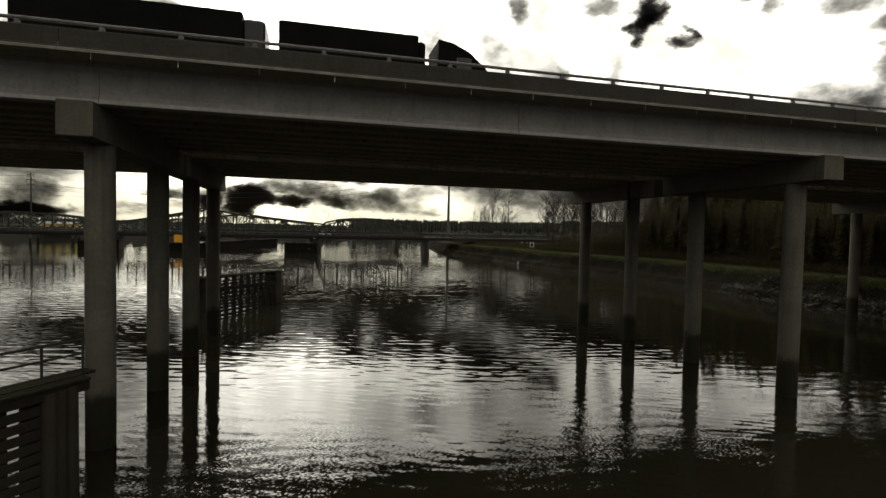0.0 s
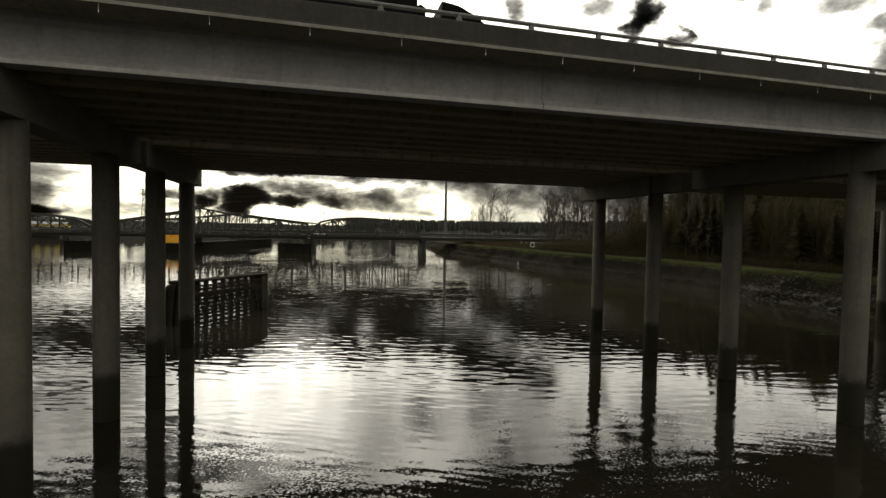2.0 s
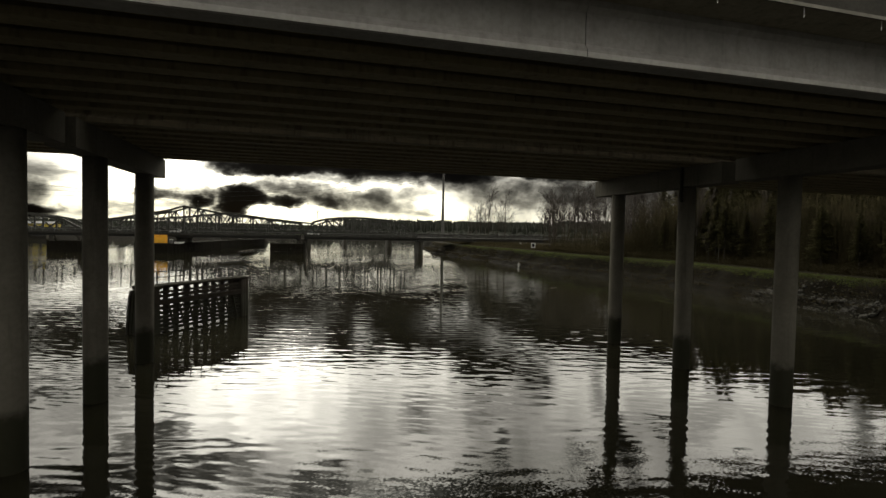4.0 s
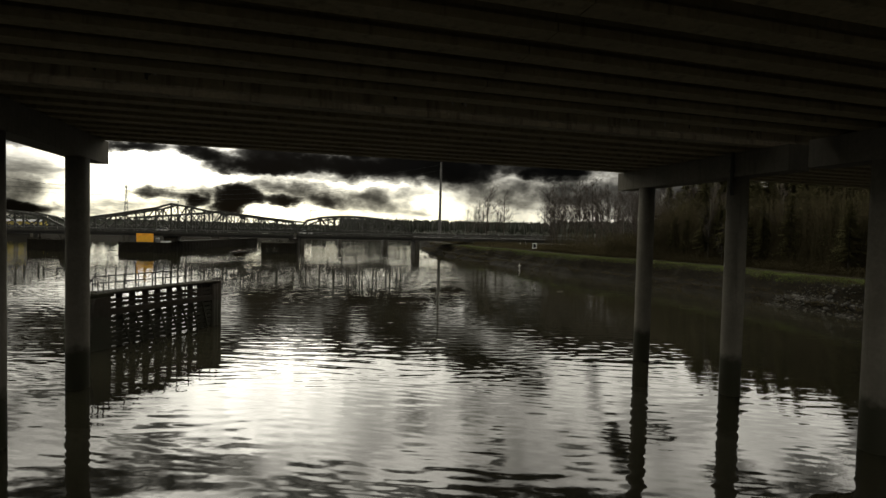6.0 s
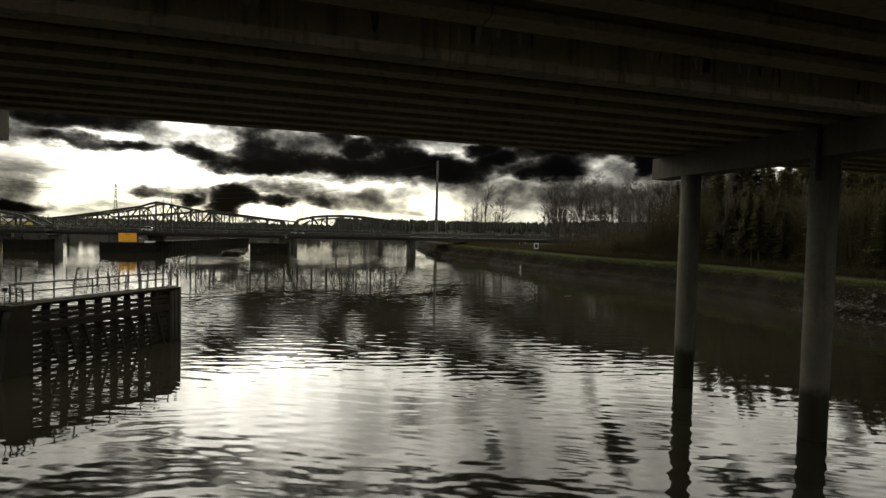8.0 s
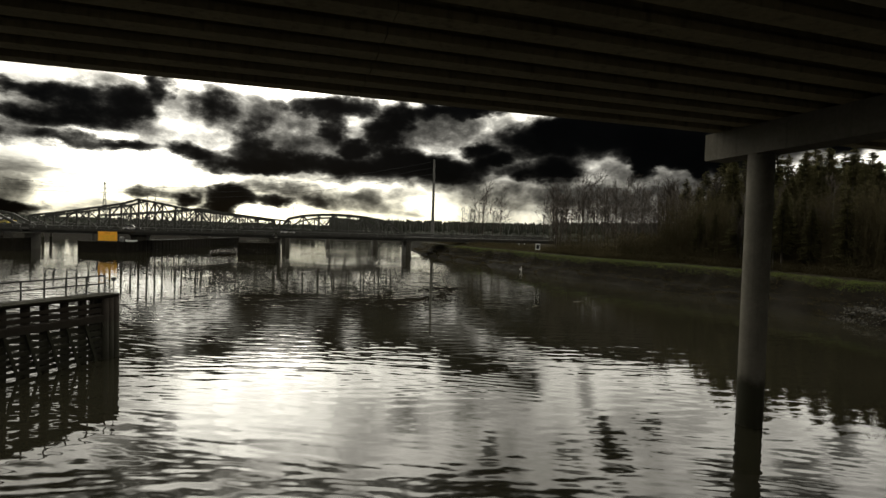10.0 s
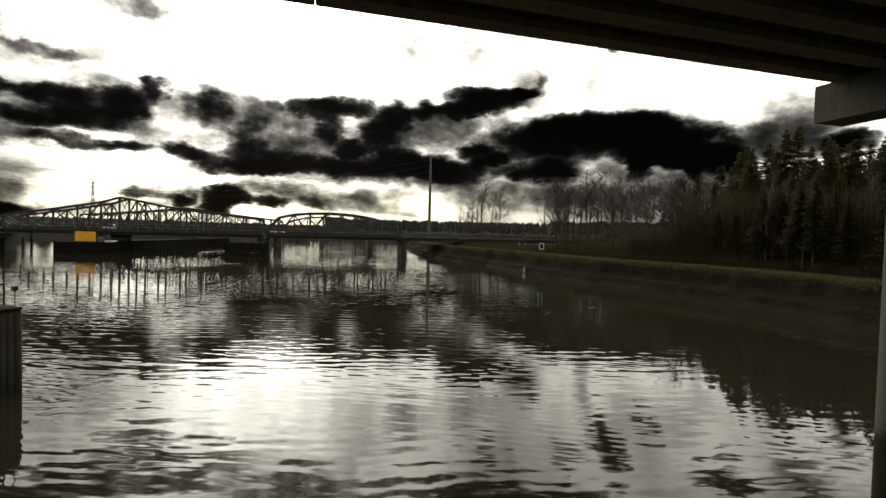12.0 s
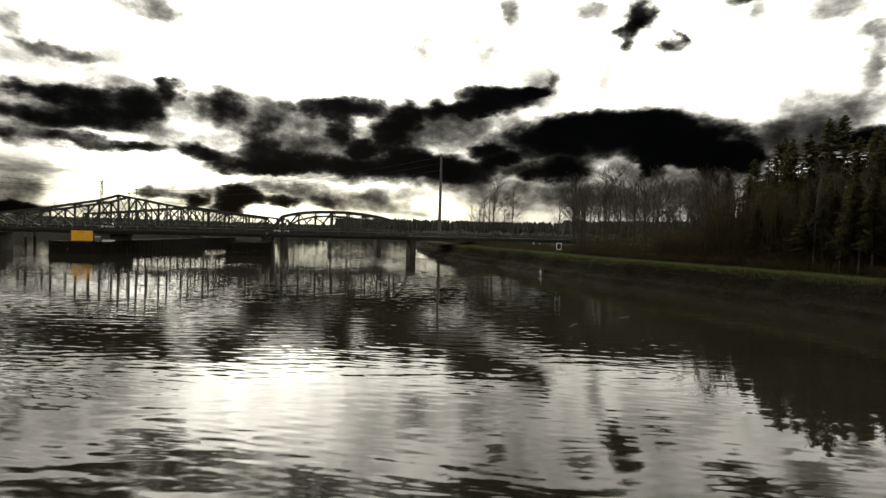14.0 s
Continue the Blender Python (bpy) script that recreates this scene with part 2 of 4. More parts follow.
def water_material():
    m = bpy.data.materials.new("river_water")
    m.use_nodes = True
    k = Nodes(m.node_tree)
    place = k.add("ShaderNodeNewGeometry").outputs["Position"]
    turn = k.add("ShaderNodeVectorRotate")
    k.put(turn.inputs["Vector"], place)
    turn.inputs["Angle"].default_value = radians(14)
    along = turn.outputs[0]
    gust = k.ramp(k.noise(place, .035, 3, .6), .35, .68, .65, 1.0)
    where = k.add("ShaderNodeSeparateXYZ")
    k.put(where.inputs[0], place)
    # a ruffled patch below the first bridge
    patch = k.math("MULTIPLY", k.ramp(where.outputs[1], 11, -3), k.ramp(k.noise(place, .18, 3), .4, .6, .25, 1))

    def slopes(lengthwise, across, scale, detail, sx, sy):
        wave = k.noise(k.stretch(along, lengthwise, across, 1), scale, detail, .5, colour=True)
        return k.stretch(k.vec("SUBTRACT", wave, (.5, .5, .5)), sx, sy, 0)

    def ripples(length, heading, steep, shift):
        """One train of wind ripples: short crests, bent and fading from patch to patch."""
        a = radians(heading)
        toward = (math.sin(a), math.cos(a), 0)
        moved = k.vec("ADD", along, (shift, shift * .7, 0))
        bend = k.math("MULTIPLY", k.math("SUBTRACT", k.noise(k.stretch(moved, .4, 1, 1), .36 / length ** .5, 2, .5), .5), 11)
        phase = k.math("ADD", k.vec("DOT_PRODUCT", along, tuple(c * 2 * math.pi / length for c in toward)), bend)
        patchy = k.ramp(k.noise(k.stretch(moved, .5, 1, 1), .21, 2, .5), .36, .64, .25, 1.15)
        tilt = k.vec("SCALE", toward)
        k.put(tilt.node.inputs["Scale"], k.math("MULTIPLY", k.math("MULTIPLY", k.math("SINE", phase), patchy), steep))
        return tilt

    # the water's slope: a faint swell, three trains of wind ripples, fine chop
    tilt = k.vec("ADD", slopes(.35, .8, .6, 1, .01, .014), slopes(.45, 1.0, 2.8, 2.5, .028, .055))
    for length, heading, steep, shift in ((1.3, 4, .013, 0), (.85, -9, .014, 37), (.5, 13, .011, 81)):
        tilt = k.vec("ADD", tilt, ripples(length, heading, steep, shift))
    scaled = k.vec("SCALE", tilt)
    k.put(scaled.node.inputs["Scale"], gust)
    fine = k.vec("SCALE", slopes(.8, 1.0, 14, 1, .2, .24))
    k.put(fine.node.inputs["Scale"], patch)
    normal = k.vec("NORMALIZE", k.vec("ADD", k.vec("ADD", scaled, fine), (0, 0, 1)))
    shade = k.add("ShaderNodeBsdfPrincipled")
    silt = k.mix(k.ramp(k.noise(place, .05, 4), .3, .7), (.0115, .0108, .0066), (.0165, .0152, .0095))
    k.put(shade.inputs["Base Color"], silt)
    shade.inputs["Roughness"].default_value = .02
    shade.inputs["IOR"].default_value = 1.333
    shade.inputs["Specular IOR Level"].default_value = .5
    k.put(shade.inputs["Normal"], normal)
    out = k.add("ShaderNodeOutputMaterial")
    k.put(out.inputs[0], shade.outputs[0])
    return m


def ground_material():
    """Grass on top of the bank, mud and stones on its slope, silt under water."""
    m = bpy.data.materials.new("river_bank")
    m.use_nodes = True
    k = Nodes(m.node_tree)
    geo = k.add("ShaderNodeNewGeometry")
    place = geo.outputs["Position"]
    z = k.add("ShaderNodeSeparateXYZ")
    k.put(z.inputs[0], place)
    level = k.math("ADD", z.outputs[2], k.math("MULTIPLY", k.math("SUBTRACT", k.noise(place, .8, 5), .5), 1.6))
    grass = k.mix(k.ramp(k.noise(place, .25, 5), .35, .65), (.019, .022, .005), (.018, .016, .006))
    grass = k.mix(k.ramp(k.noise(place, 14, 3), .35, .7, 0, .6), grass, (.010, .016, .004))
    mud = k.mix(k.ramp(k.noise(place, 1.3, 6), .35, .65), (.009, .0074, .0042), (.005, .0042, .0025))
    mud = k.mix(k.ramp(k.noise(place, 5.5, 4), .55, .7, 0, .5), mud, (.018, .016, .010))
    inland = k.math("ADD", k.math("ADD", z.outputs[0], k.math("MULTIPLY", z.outputs[1], .085)), k.math("MULTIPLY", k.noise(place, .5, 4), 5))
    grass = k.mix(k.ramp(inland, 78.8, 81.5), grass, (.016, .013, .007))
    colour = k.mix(k.ramp(level, 2.9, 3.7), mud, grass)
    shade = k.add("ShaderNodeBsdfPrincipled")
    k.put(shade.inputs["Base Color"], colour)
    shade.inputs["Roughness"].default_value = .95
    shade.inputs["Specular IOR Level"].default_value = .06
    b = k.add("ShaderNodeBump")
    b.inputs["Strength"].default_value, b.inputs["Distance"].default_value = .8, .12
    k.put(b.inputs["Height"], k.noise(place, 4, 6, .65))
    k.put(shade.inputs["Normal"], b.outputs[0])
    out = k.add("ShaderNodeOutputMaterial")
    k.put(out.inputs[0], shade.outputs[0])
    return m


def leaf_material(name, base, other):
    m = bpy.data.materials.new(name)
    m.use_nodes = True
    k = Nodes(m.node_tree)
    place = k.add("ShaderNodeNewGeometry")
    colour = k.mix(k.ramp(k.noise(place.outputs["Position"], .7, 4), .35, .65), base, other)
    colour = k.mix(k.ramp(place.outputs["Random Per Island"], 0, 1, 0, .35), colour, (.04, .034, .015))
    front, back = k.add("ShaderNodeBsdfDiffuse"), k.add("ShaderNodeBsdfTranslucent")
    k.put(front.inputs[0], colour)
    k.put(back.inputs[0], colour)
    both = k.add("ShaderNodeMixShader")
    both.inputs[0].default_value = .5
    k.put(both.inputs[1], front.outputs[0])
    k.put(both.inputs[2], back.outputs[0])
    out = k.add("ShaderNodeOutputMaterial")
    k.put(out.inputs[0], both.outputs[0])
    return m


CONCRETE = material("weathered_concrete", (.32, .29, .222), (.25, .225, .168), .9, 7, .5, .2, streak=.55)
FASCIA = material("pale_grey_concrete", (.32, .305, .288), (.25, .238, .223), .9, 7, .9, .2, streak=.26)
PALE = material("pale_edge_concrete", (.45, .43, .405), (.36, .345, .32), .9, 7, .7, .15, streak=.15)
# under-deck shade is put into this darker, browner colour; its streaks are stains
GIRDER = material("shaded_brown_stained_concrete", (.245, .202, .12), (.185, .152, .09), .92, 7, .5, .2, streak=.6)
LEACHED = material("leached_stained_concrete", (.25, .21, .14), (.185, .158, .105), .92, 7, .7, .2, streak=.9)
LEDGE = material("worn_concrete_ledge", (.25, .235, .20), (.15, .14, .115), .9, 7, 1.2, .2)
PIPE = material("dark_iron_pipe", (.020, .019, .016), (.028, .025, .020), .8, 9, .8, .1)
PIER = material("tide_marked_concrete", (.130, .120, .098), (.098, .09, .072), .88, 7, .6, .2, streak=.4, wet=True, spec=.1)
PARAPET = material("dark_mossy_concrete", (.05, .046, .037), (.034, .031, .025), .92, 8, .8, .2, streak=.35)
GALV = material("dull_galvanised_steel", (.16, .16, .155), (.10, .10, .095), .55, 14, 1.2, .08, metal=.6)
TIMBER = material("creosoted_timber", (.031, .025, .018), (.018, .015, .0105), .9, 9, 1.1, .5, streak=.5, wet=True, pieces=.5, spec=.15)
DARK_TIMBER = material("dark_timber", (.015, .013, .009), (.009, .008, .006), .92, 6, .9, .4, streak=.4, pieces=.4, spec=.06)
MOSSY = material("mossy_timber", (.024, .023, .012), (.014, .012, .007), .92, 6, .9, .5, streak=.5, wet=True, spec=.15)
STEEL = material("green_grey_bridge_steel", (.028, .028, .021), (.016, .016, .012), .6, 3, .3, .1, streak=.4)
DULL = material("weathered_pole_steel", (.10, .098, .09), (.065, .063, .058), .7, 6, .4, .05, streak=.3)
DECKING = material("bridge_roadway", (.035, .033, .028), (.024, .022, .019), .95, 2, .2, .2)
ORANGE = material("orange_sign_paint", (.85, .40, .02), (.78, .34, .016), .6, 4, .6, .03)
WHITE = material("white_paint", (.75, .75, .72), (.6, .6, .57), .55, 5, .8, .05)
YELLOW = material("yellow_paint", (.55, .42, .03), (.42, .33, .03), .6, 2, .3, .05)
BLACK = material("black_paint", (.012, .012, .012), (.02, .02, .02), .35, 5, .8, .02)
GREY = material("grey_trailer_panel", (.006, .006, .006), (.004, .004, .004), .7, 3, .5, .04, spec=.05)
RUBBER = material("tyre_rubber", (.018, .018, .018), (.012, .012, .012), .9, 12, 1, .1)
GLASS = material("dark_glass", (.01, .012, .013), (.012, .013, .014), .12, 3, .5, 0, spec=.6)
BARK = material("grey_brown_bark", (.05, .042, .030), (.03, .025, .018), .95, 9, 1.2, .4)
PALE_BARK = material("pale_alder_bark", (.14, .13, .105), (.06, .055, .042), .9, 7, 1.6, .3)
TWIG = material("bare_twigs", (.055, .044, .035), (.04, .032, .025), .95, 5, .6, 0)
NEEDLE = leaf_material("conifer_needles", (.135, .124, .062), (.118, .112, .054))
BRUSH = leaf_material("winter_brush", (.056, .047, .027), (.042, .036, .021))
DEAD = leaf_material("dead_growth", (.054, .045, .025), (.038, .032, .018))
FARWOOD = material("distant_woods", (.020, .024, .016), (.028, .028, .018), .95, .4, .03, 0)
# dark copy of the pier concrete: backlit shade of the river piers as colour
BACKLIT = material("backlit_dark_concrete", (.05, .046, .035), (.033, .03, .023), .9, 4, .4, .2, streak=.4)
STONE = material("riprap_stone", (.068, .064, .053), (.03, .028, .022), .9, 5, .6, .4, pieces=.7)
WATER = water_material()
BANK = ground_material()


# ---------------------------------------------------------------- mesh building
class Geo:
    """Points and faces gathered for one mesh."""

    def __init__(self):
        self.v, self.f = [], []

    def add(self, points, faces):
        n = len(self.v)
        self.v += [tuple(p) for p in points]
        self.f += [tuple(i + n for i in face) for face in faces]
        return self

    def box(self, x0, x1, y0, y1, z0, z1, c=0.0):
        """A box; c chamfers its upright and lengthwise edges."""
        if not c:
            p = [(x, y, z) for x in (x0, x1) for y in (y0, y1) for z in (z0, z1)]
            return self.add(p, [(0, 1, 3, 2), (4, 6, 7, 5), (0, 4, 5, 1), (2, 3, 7, 6), (0, 2, 6, 4), (1, 5, 7, 3)])
        ring = [(x0 + c, y0), (x1 - c, y0), (x1, y0 + c), (x1, y1 - c), (x1 - c, y1), (x0 + c, y1), (x0, y1 - c), (x0, y0 + c)]
        mx, my = (x0 + x1) / 2, (y0 + y1) / 2
        pull = lambda q: (q[0] + (c if q[0] < mx else -c), q[1] + (c if q[1] < my else -c))
        small = [pull(q) for q in ring]
        rows = [[(*q, z0) for q in small], [(*q, z0 + c) for q in ring], [(*q, z1 - c) for q in ring], [(*q, z1) for q in small]]
        return self.loft(rows)

    def loft(self, rows, caps=True):
        n = len(rows[0])
        faces = [(r * n + i, r * n + (i + 1) % n, (r + 1) * n + (i + 1) % n, (r + 1) * n + i) for r in range(len(rows) - 1) for i in range(n)]
        if caps:
            faces += [tuple(range(n))[::-1], tuple((len(rows) - 1) * n + i for i in range(n))]
        return self.add([p for row in rows for p in row], faces)

    def along(self, profile, x0, x1):
        """A profile of (y, z) drawn out along x."""
        return self.loft([[(x, y, z) for y, z in profile] for x in (x0, x1)])

    def rod(self, p0, p1, r0, r1=None, n=8, caps=True):
        p0, p1 = Vector(p0), Vector(p1)
        d = (p1 - p0).normalized()
        side = d.orthogonal().normalized()
        up = d.cross(side)
        r1 = r0 if r1 is None else r1
        rows = [[p + (side * math.cos(2 * math.pi * i / n) + up * math.sin(2 * math.pi * i / n)) * r for i in range(n)] for p, r in ((p0, r0), (p1, r1))]
        return self.loft(rows, caps)

    def beam(self, p0, p1, w, h, up=(0, 0, 1)):
        """A bar of width w and height h between two points."""
        p0, p1 = Vector(p0), Vector(p1)
        d = (p1 - p0).normalized()
        side = d.cross(Vector(up))
        side = side.normalized() if side.length > 1e-4 else Vector((1, 0, 0))
        top = side.cross(d)
        a, b = side * w / 2, top * h / 2
        return self.loft([[p - a - b, p + a - b, p + a + b, p - a + b] for p in (p0, p1)])

    def mesh(self, name, mat, smooth=False):
        me = bpy.data.meshes.new(name)
        me.from_pydata(self.v, [], self.f)
        me.materials.append(mat)
        if smooth:
            me.polygons.foreach_set("use_smooth", [True] * len(me.polygons))
        me.update()
        return me


def part(name, geo, mat, parent, label="", smooth=False):
    """One mesh as a part of a thing, or of a part."""
    ob = new(name, geo.mesh(name, mat, smooth) if isinstance(geo, Geo) else geo)
    ob.parent = parent
    if label:
        tagged(ob, label)
    return ob


def thing(name, label, category, place=(0, 0, 0), turn=0.0, group="", kind=""):
    ob = new(name)
    ob.empty_display_size = .3
    ob.matrix_basis = pose(*place, 0, 0, turn)
    return tagged(ob, label, category, group, kind)


def solid(name, geo, mat, label="", category="", kind="", group="", smooth=False):
    return tagged(new(name, geo.mesh(name, mat, smooth)), label, category, group, kind)


# ---------------------------------------------------------------- ground and water
SHORE = [(-400, 95), (-60, 72), (0, 68.5), (24, 67.5), (34, 67.3), (46, 67), (58, 68), (66, 68), (78, 66), (93, 61.5), (107, 60.3), (131, 59.5), (149, 56.8), (182, 56), (215, 60), (300, 75), (420, 110)]


def shore_x(y):
    return float(np.interp(y, [p[0] for p in SHORE], [p[1] for p in SHORE]))


def land(x, y):
    """Height of the ground."""
    far = float(np.interp(x, (-400, -140, -60, -10, 60, 130), (250, 285, 330, 425, 440, 380)))
    s = max(x - shore_x(y), (y - far) * .45, -175 - x, -260 - y)
    s += 1.4 * noise.noise((x * .11, y * .11, 0)) + .6 * noise.noise((x * .4, y * .4, 3))
    if s < 0:
        return max(-4.0, s * .35)
    t = s + (.9 * noise.noise((x * .25, y * .16, 11)) + .5 * noise.noise((x * .7, y * .5, 5))) * max(0, 1 - s / 9)
    z = float(np.interp(t, (0, .9, 1.5, 3.1, 3.7, 4.4, 5.0, 5.8), (0, .35, .95, 1.3, 1.75, 2.9, 3.5, 3.72)))
    z += .22 * noise.noise((x * .8, y * .6, 7)) * (min(1, s / 2) if s < 5 else .3)
    return z + min(s, 400) * .0015


def build_ground():
    xs = sorted({*np.arange(-190, 52, 12), *np.arange(54, 76, .45), *np.arange(76, 86, 1), *np.arange(86, 200, 7), *(200, 260, 350, 500, 800, 1300, 2200, 4200), *(-230, -300, -450, -700, -1200, -2200, -4200)})
    ys = sorted({*np.arange(-60, 12, 2.4), *np.arange(12, 120, .8), *np.arange(120, 200, 1.8), *np.arange(200, 480, 9), *(480, 540, 640, 800, 1050, 1500, 2300, 4300), *(-90, -130, -200, -262, -290, -400, -700, -1500, -4000)})
    g = Geo()
    for y in ys:
        for x in xs:
            g.v.append((float(x), float(y), land(float(x), float(y))))
    n = len(xs)
    for j in range(len(ys) - 1):
        for i in range(n - 1):
            a = j * n + i
            g.f.append((a, a + 1, a + n + 1, a + n))
    solid("ground", g, BANK, "grassy river bank with a muddy stony slope", "ground", "structure", smooth=True)
    w = Geo().add([(-4200, -4000, 0), (4200, -4000, 0), (4200, 4300, 0), (-4200, 4300, 0)], [(0, 1, 2, 3)])
    solid("water", w, WATER, "dark rippled river water mirroring the cloudy sky", "river", "structure")


build_ground()


# ---------------------------------------------------------------- highway bridges
BENTS = [-66.6, -33.6, -0.61, 32.35, 65.85, 99.2]
JOINTS = [-66.6, -33.0, .05, 32.1, 65.85, 99.2]
COLUMN_X = [-66.5, -33.5, -0.48, 32.24, 65.6, 99.0]
CAP_LOW, CAP_TOP, SOFFIT, DECK = 11.45, 12.66, 14.05, 14.27
POST_STEP = 2.345


def girder_profile(y, wide=.31, web=.2):
    return [(y - wide, CAP_TOP), (y + wide, CAP_TOP), (y + wide, CAP_TOP + .2), (y + web, CAP_TOP + .34), (y + web, SOFFIT - .3), (y + wide, SOFFIT - .16),
            (y + wide, SOFFIT - .003), (y - wide, SOFFIT - .003), (y - wide, SOFFIT - .16), (y - web, SOFFIT - .3), (y - web, CAP_TOP + .34), (y - wide, CAP_TOP + .2)]


def column_mesh(r, top):
    g = Geo()
    n = 40
    ring = lambda q, z: [(q * math.cos(2 * math.pi * i / n), q * math.sin(2 * math.pi * i / n), z) for i in range(n)]
    return g.loft([ring(r, -4.5), ring(r, 1.2), ring(r, 4.5), ring(r, 8), ring(r, top)])


def highway_bridge(label, near, far, girders, columns, cap_ends, parapet_sides, face):
    bridge = thing("highway_bridge", label, "bridge", group="side by side highway bridges")
    ends = BENTS[0], BENTS[-1]
    part("deck_slab", Geo().along([(near, SOFFIT), (far, SOFFIT), (far, DECK - .03), ((near + far) / 2, DECK), (near, DECK - .03)], *ends), CONCRETE, bridge)
    # girder joints over the caps and at mid span
    cuts = sorted([*JOINTS, *[(a + b) / 2 - .2 for a, b in zip(BENTS, BENTS[1:])]])
    spans = []
    for a, b in zip(cuts, cuts[1:]):
        spans.append((a + .012, b - .012))
    for n, y in enumerate(girders):
        for a, b in spans:
            # inner girders take the concrete with the under-deck shade in its colour
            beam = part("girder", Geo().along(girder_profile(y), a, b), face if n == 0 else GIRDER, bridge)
            if n == 0 and face is FASCIA:
                part("lower_flange", Geo().along([(y - .314, CAP_TOP - .003), (y - .2, CAP_TOP - .003), (y - .2, CAP_TOP + .15), (y - .314, CAP_TOP + .13)], a, b), PALE, beam, "paler lower edge")
    # cross beams between the girders over each bent
    for x in BENTS:
        for a, b in zip(girders, girders[1:]):
            part("diaphragm", Geo().box(x - .15, x + .15, a + .2, b - .2, CAP_TOP + .3, SOFFIT - .02), CONCRETE, bridge)
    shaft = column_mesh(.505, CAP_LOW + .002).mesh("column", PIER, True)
    for x, cx in list(zip(BENTS, COLUMN_X))[1:]:
        a, b = cap_ends
        left = .48 if x == BENTS[2] else .62
        cap = Geo().loft([[(x - left, y, CAP_LOW + up), (x + .62, y, CAP_LOW + up), (x + .62, y, CAP_TOP - .003), (x - left, y, CAP_TOP - .003)]
                          for y, up in ((a, .03), (a + .03, 0), (b - .03, 0), (b, .03))])
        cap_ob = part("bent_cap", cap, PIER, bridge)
        for y in girders:
            part("bearing_pad", Geo().box(x - .35, x + .35, y - .25, y + .25, CAP_TOP - .004, CAP_TOP + .004), RUBBER, cap_ob)
        for y in columns:
            col = new("column", shaft)
            col.parent = bridge
            col.location = (cx, y, 0)
    for edge, out in parapet_sides:
        i = -out
        # a low concrete wall with a drip ledge, standing on the slab's edge
        y0 = edge
        wall = [(y0 - i * .03, 14.0), (y0 - i * .002, 14.0), (y0 - i * .002, DECK + .004), (y0 + i * .36, DECK + .004), (y0 + i * .33, DECK + .12), (y0 + i * .22, 14.70), (y0 + i * .2, 14.735),
                (y0 + i * .05, 14.735), (y0 + i * .03, 14.70), (y0 + i * .03, 14.17), (y0 - i * .03, 14.13)]
        for a, b in zip(BENTS, BENTS[1:]):
            part("parapet", Geo().along(wall, a + .01, b - .01), PARAPET, bridge, "dark weathered concrete parapet")
            part("drip_ledge", Geo().along([(y0 - i * .075, 13.985), (y0 - i * .032, 13.985), (y0 - i * .032, 14.095), (y0 - i * .075, 14.07)], a + .01, b - .01), LEDGE, bridge)
        y = y0 + i * .13
        rail = part("top_rail", Geo().along([(y - .045, 14.885), (y + .045, 14.885), (y + .06, 14.91), (y + .06, 14.965), (y + .03, 14.985), (y - .03, 14.985), (y - .06, 14.965), (y - .06, 14.91)], *ends), GALV, bridge, "dull metal top rail")
        post = Geo().box(-.075, .075, -.06, .06, 14.73, 14.89, .015).box(-.12, .12, -.08, .08, 14.731, 14.75).mesh("rail_post", GALV)
        k0 = math.ceil((ends[0] - 17.0) / POST_STEP)
        for n in range(k0, int((ends[1] - 17.0) / POST_STEP) + 1):
            p = new("rail_post", post)
            p.parent = rail
            p.location = (17.0 + n * POST_STEP, y, 0)
        pipe = Geo().rod((0, 0, 13.80), (0, 0, 14.04), .014, n=6).mesh("drain_pipe", WHITE)
        for n in range(-12, 20):
            p = new("drain_pipe", pipe)
            p.parent = bridge
            p.location = (5.43 + n * 2.578, y0 + i * .08, 0)
    return bridge


def lime_runs(y, x0, x1, count):
    rnd = random.Random(77)
    bridge = [o for o in bpy.data.objects if o.name == "highway_bridge.001"][0]
    for _ in range(count):
        x, w = rnd.uniform(x0, x1), rnd.uniform(.05, .22)
        top, low = SOFFIT - .34, SOFFIT - .34 - rnd.uniform(.25, .62)
        m = rnd.uniform(-.04, .04)
        part("lime_run", Geo().loft([[(x - w / 2, q, top), (x + w / 2, q, top), (x + w * .42 + m, q, (top + low) / 2), (x + w * .2 + m, q, low), (x - w * .25 + m, q, low + .05), (x - w * .35 + m, q, (top + low) / 2)] for q in (y - .206, y - .2)]), FASCIA if rnd.random() < .45 else PARAPET, bridge)


NEAR_GIRDERS = [.66 + 1.475 * n for n in range(8)]
FAR_GIRDERS = [14.05 + 1.39 * n for n in range(9)]
highway_bridge("grey concrete girder highway bridge on round columns", -.92, 12.1, NEAR_GIRDERS, (1.95, 9.1), (0, 11.95), [(-.92, -1), (12.1, 1)], FASCIA)
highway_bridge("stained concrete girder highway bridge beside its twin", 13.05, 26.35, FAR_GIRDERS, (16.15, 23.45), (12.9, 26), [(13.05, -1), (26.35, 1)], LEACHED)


lime_runs(FAR_GIRDERS[0], 3, 31, 34)


def downspout():
    d = thing("downspout", "dark iron downspout strapped to a bridge cap", "pipe", (31.66, 16.0, 0))
    part("pipe", Geo().rod((0, 0, 10.7), (0, 0, 13.6), .085, n=12), PIPE, d)
    part("elbow", Geo().rod((0, 0, 10.74), (.06, 0, 10.5), .085, n=12), PIPE, d)
    for z in (10.9, 11.7, 12.4):
        part("strap", Geo().box(-.1, .09, -.1, .1, z, z + .06), PIPE, d)


downspout()


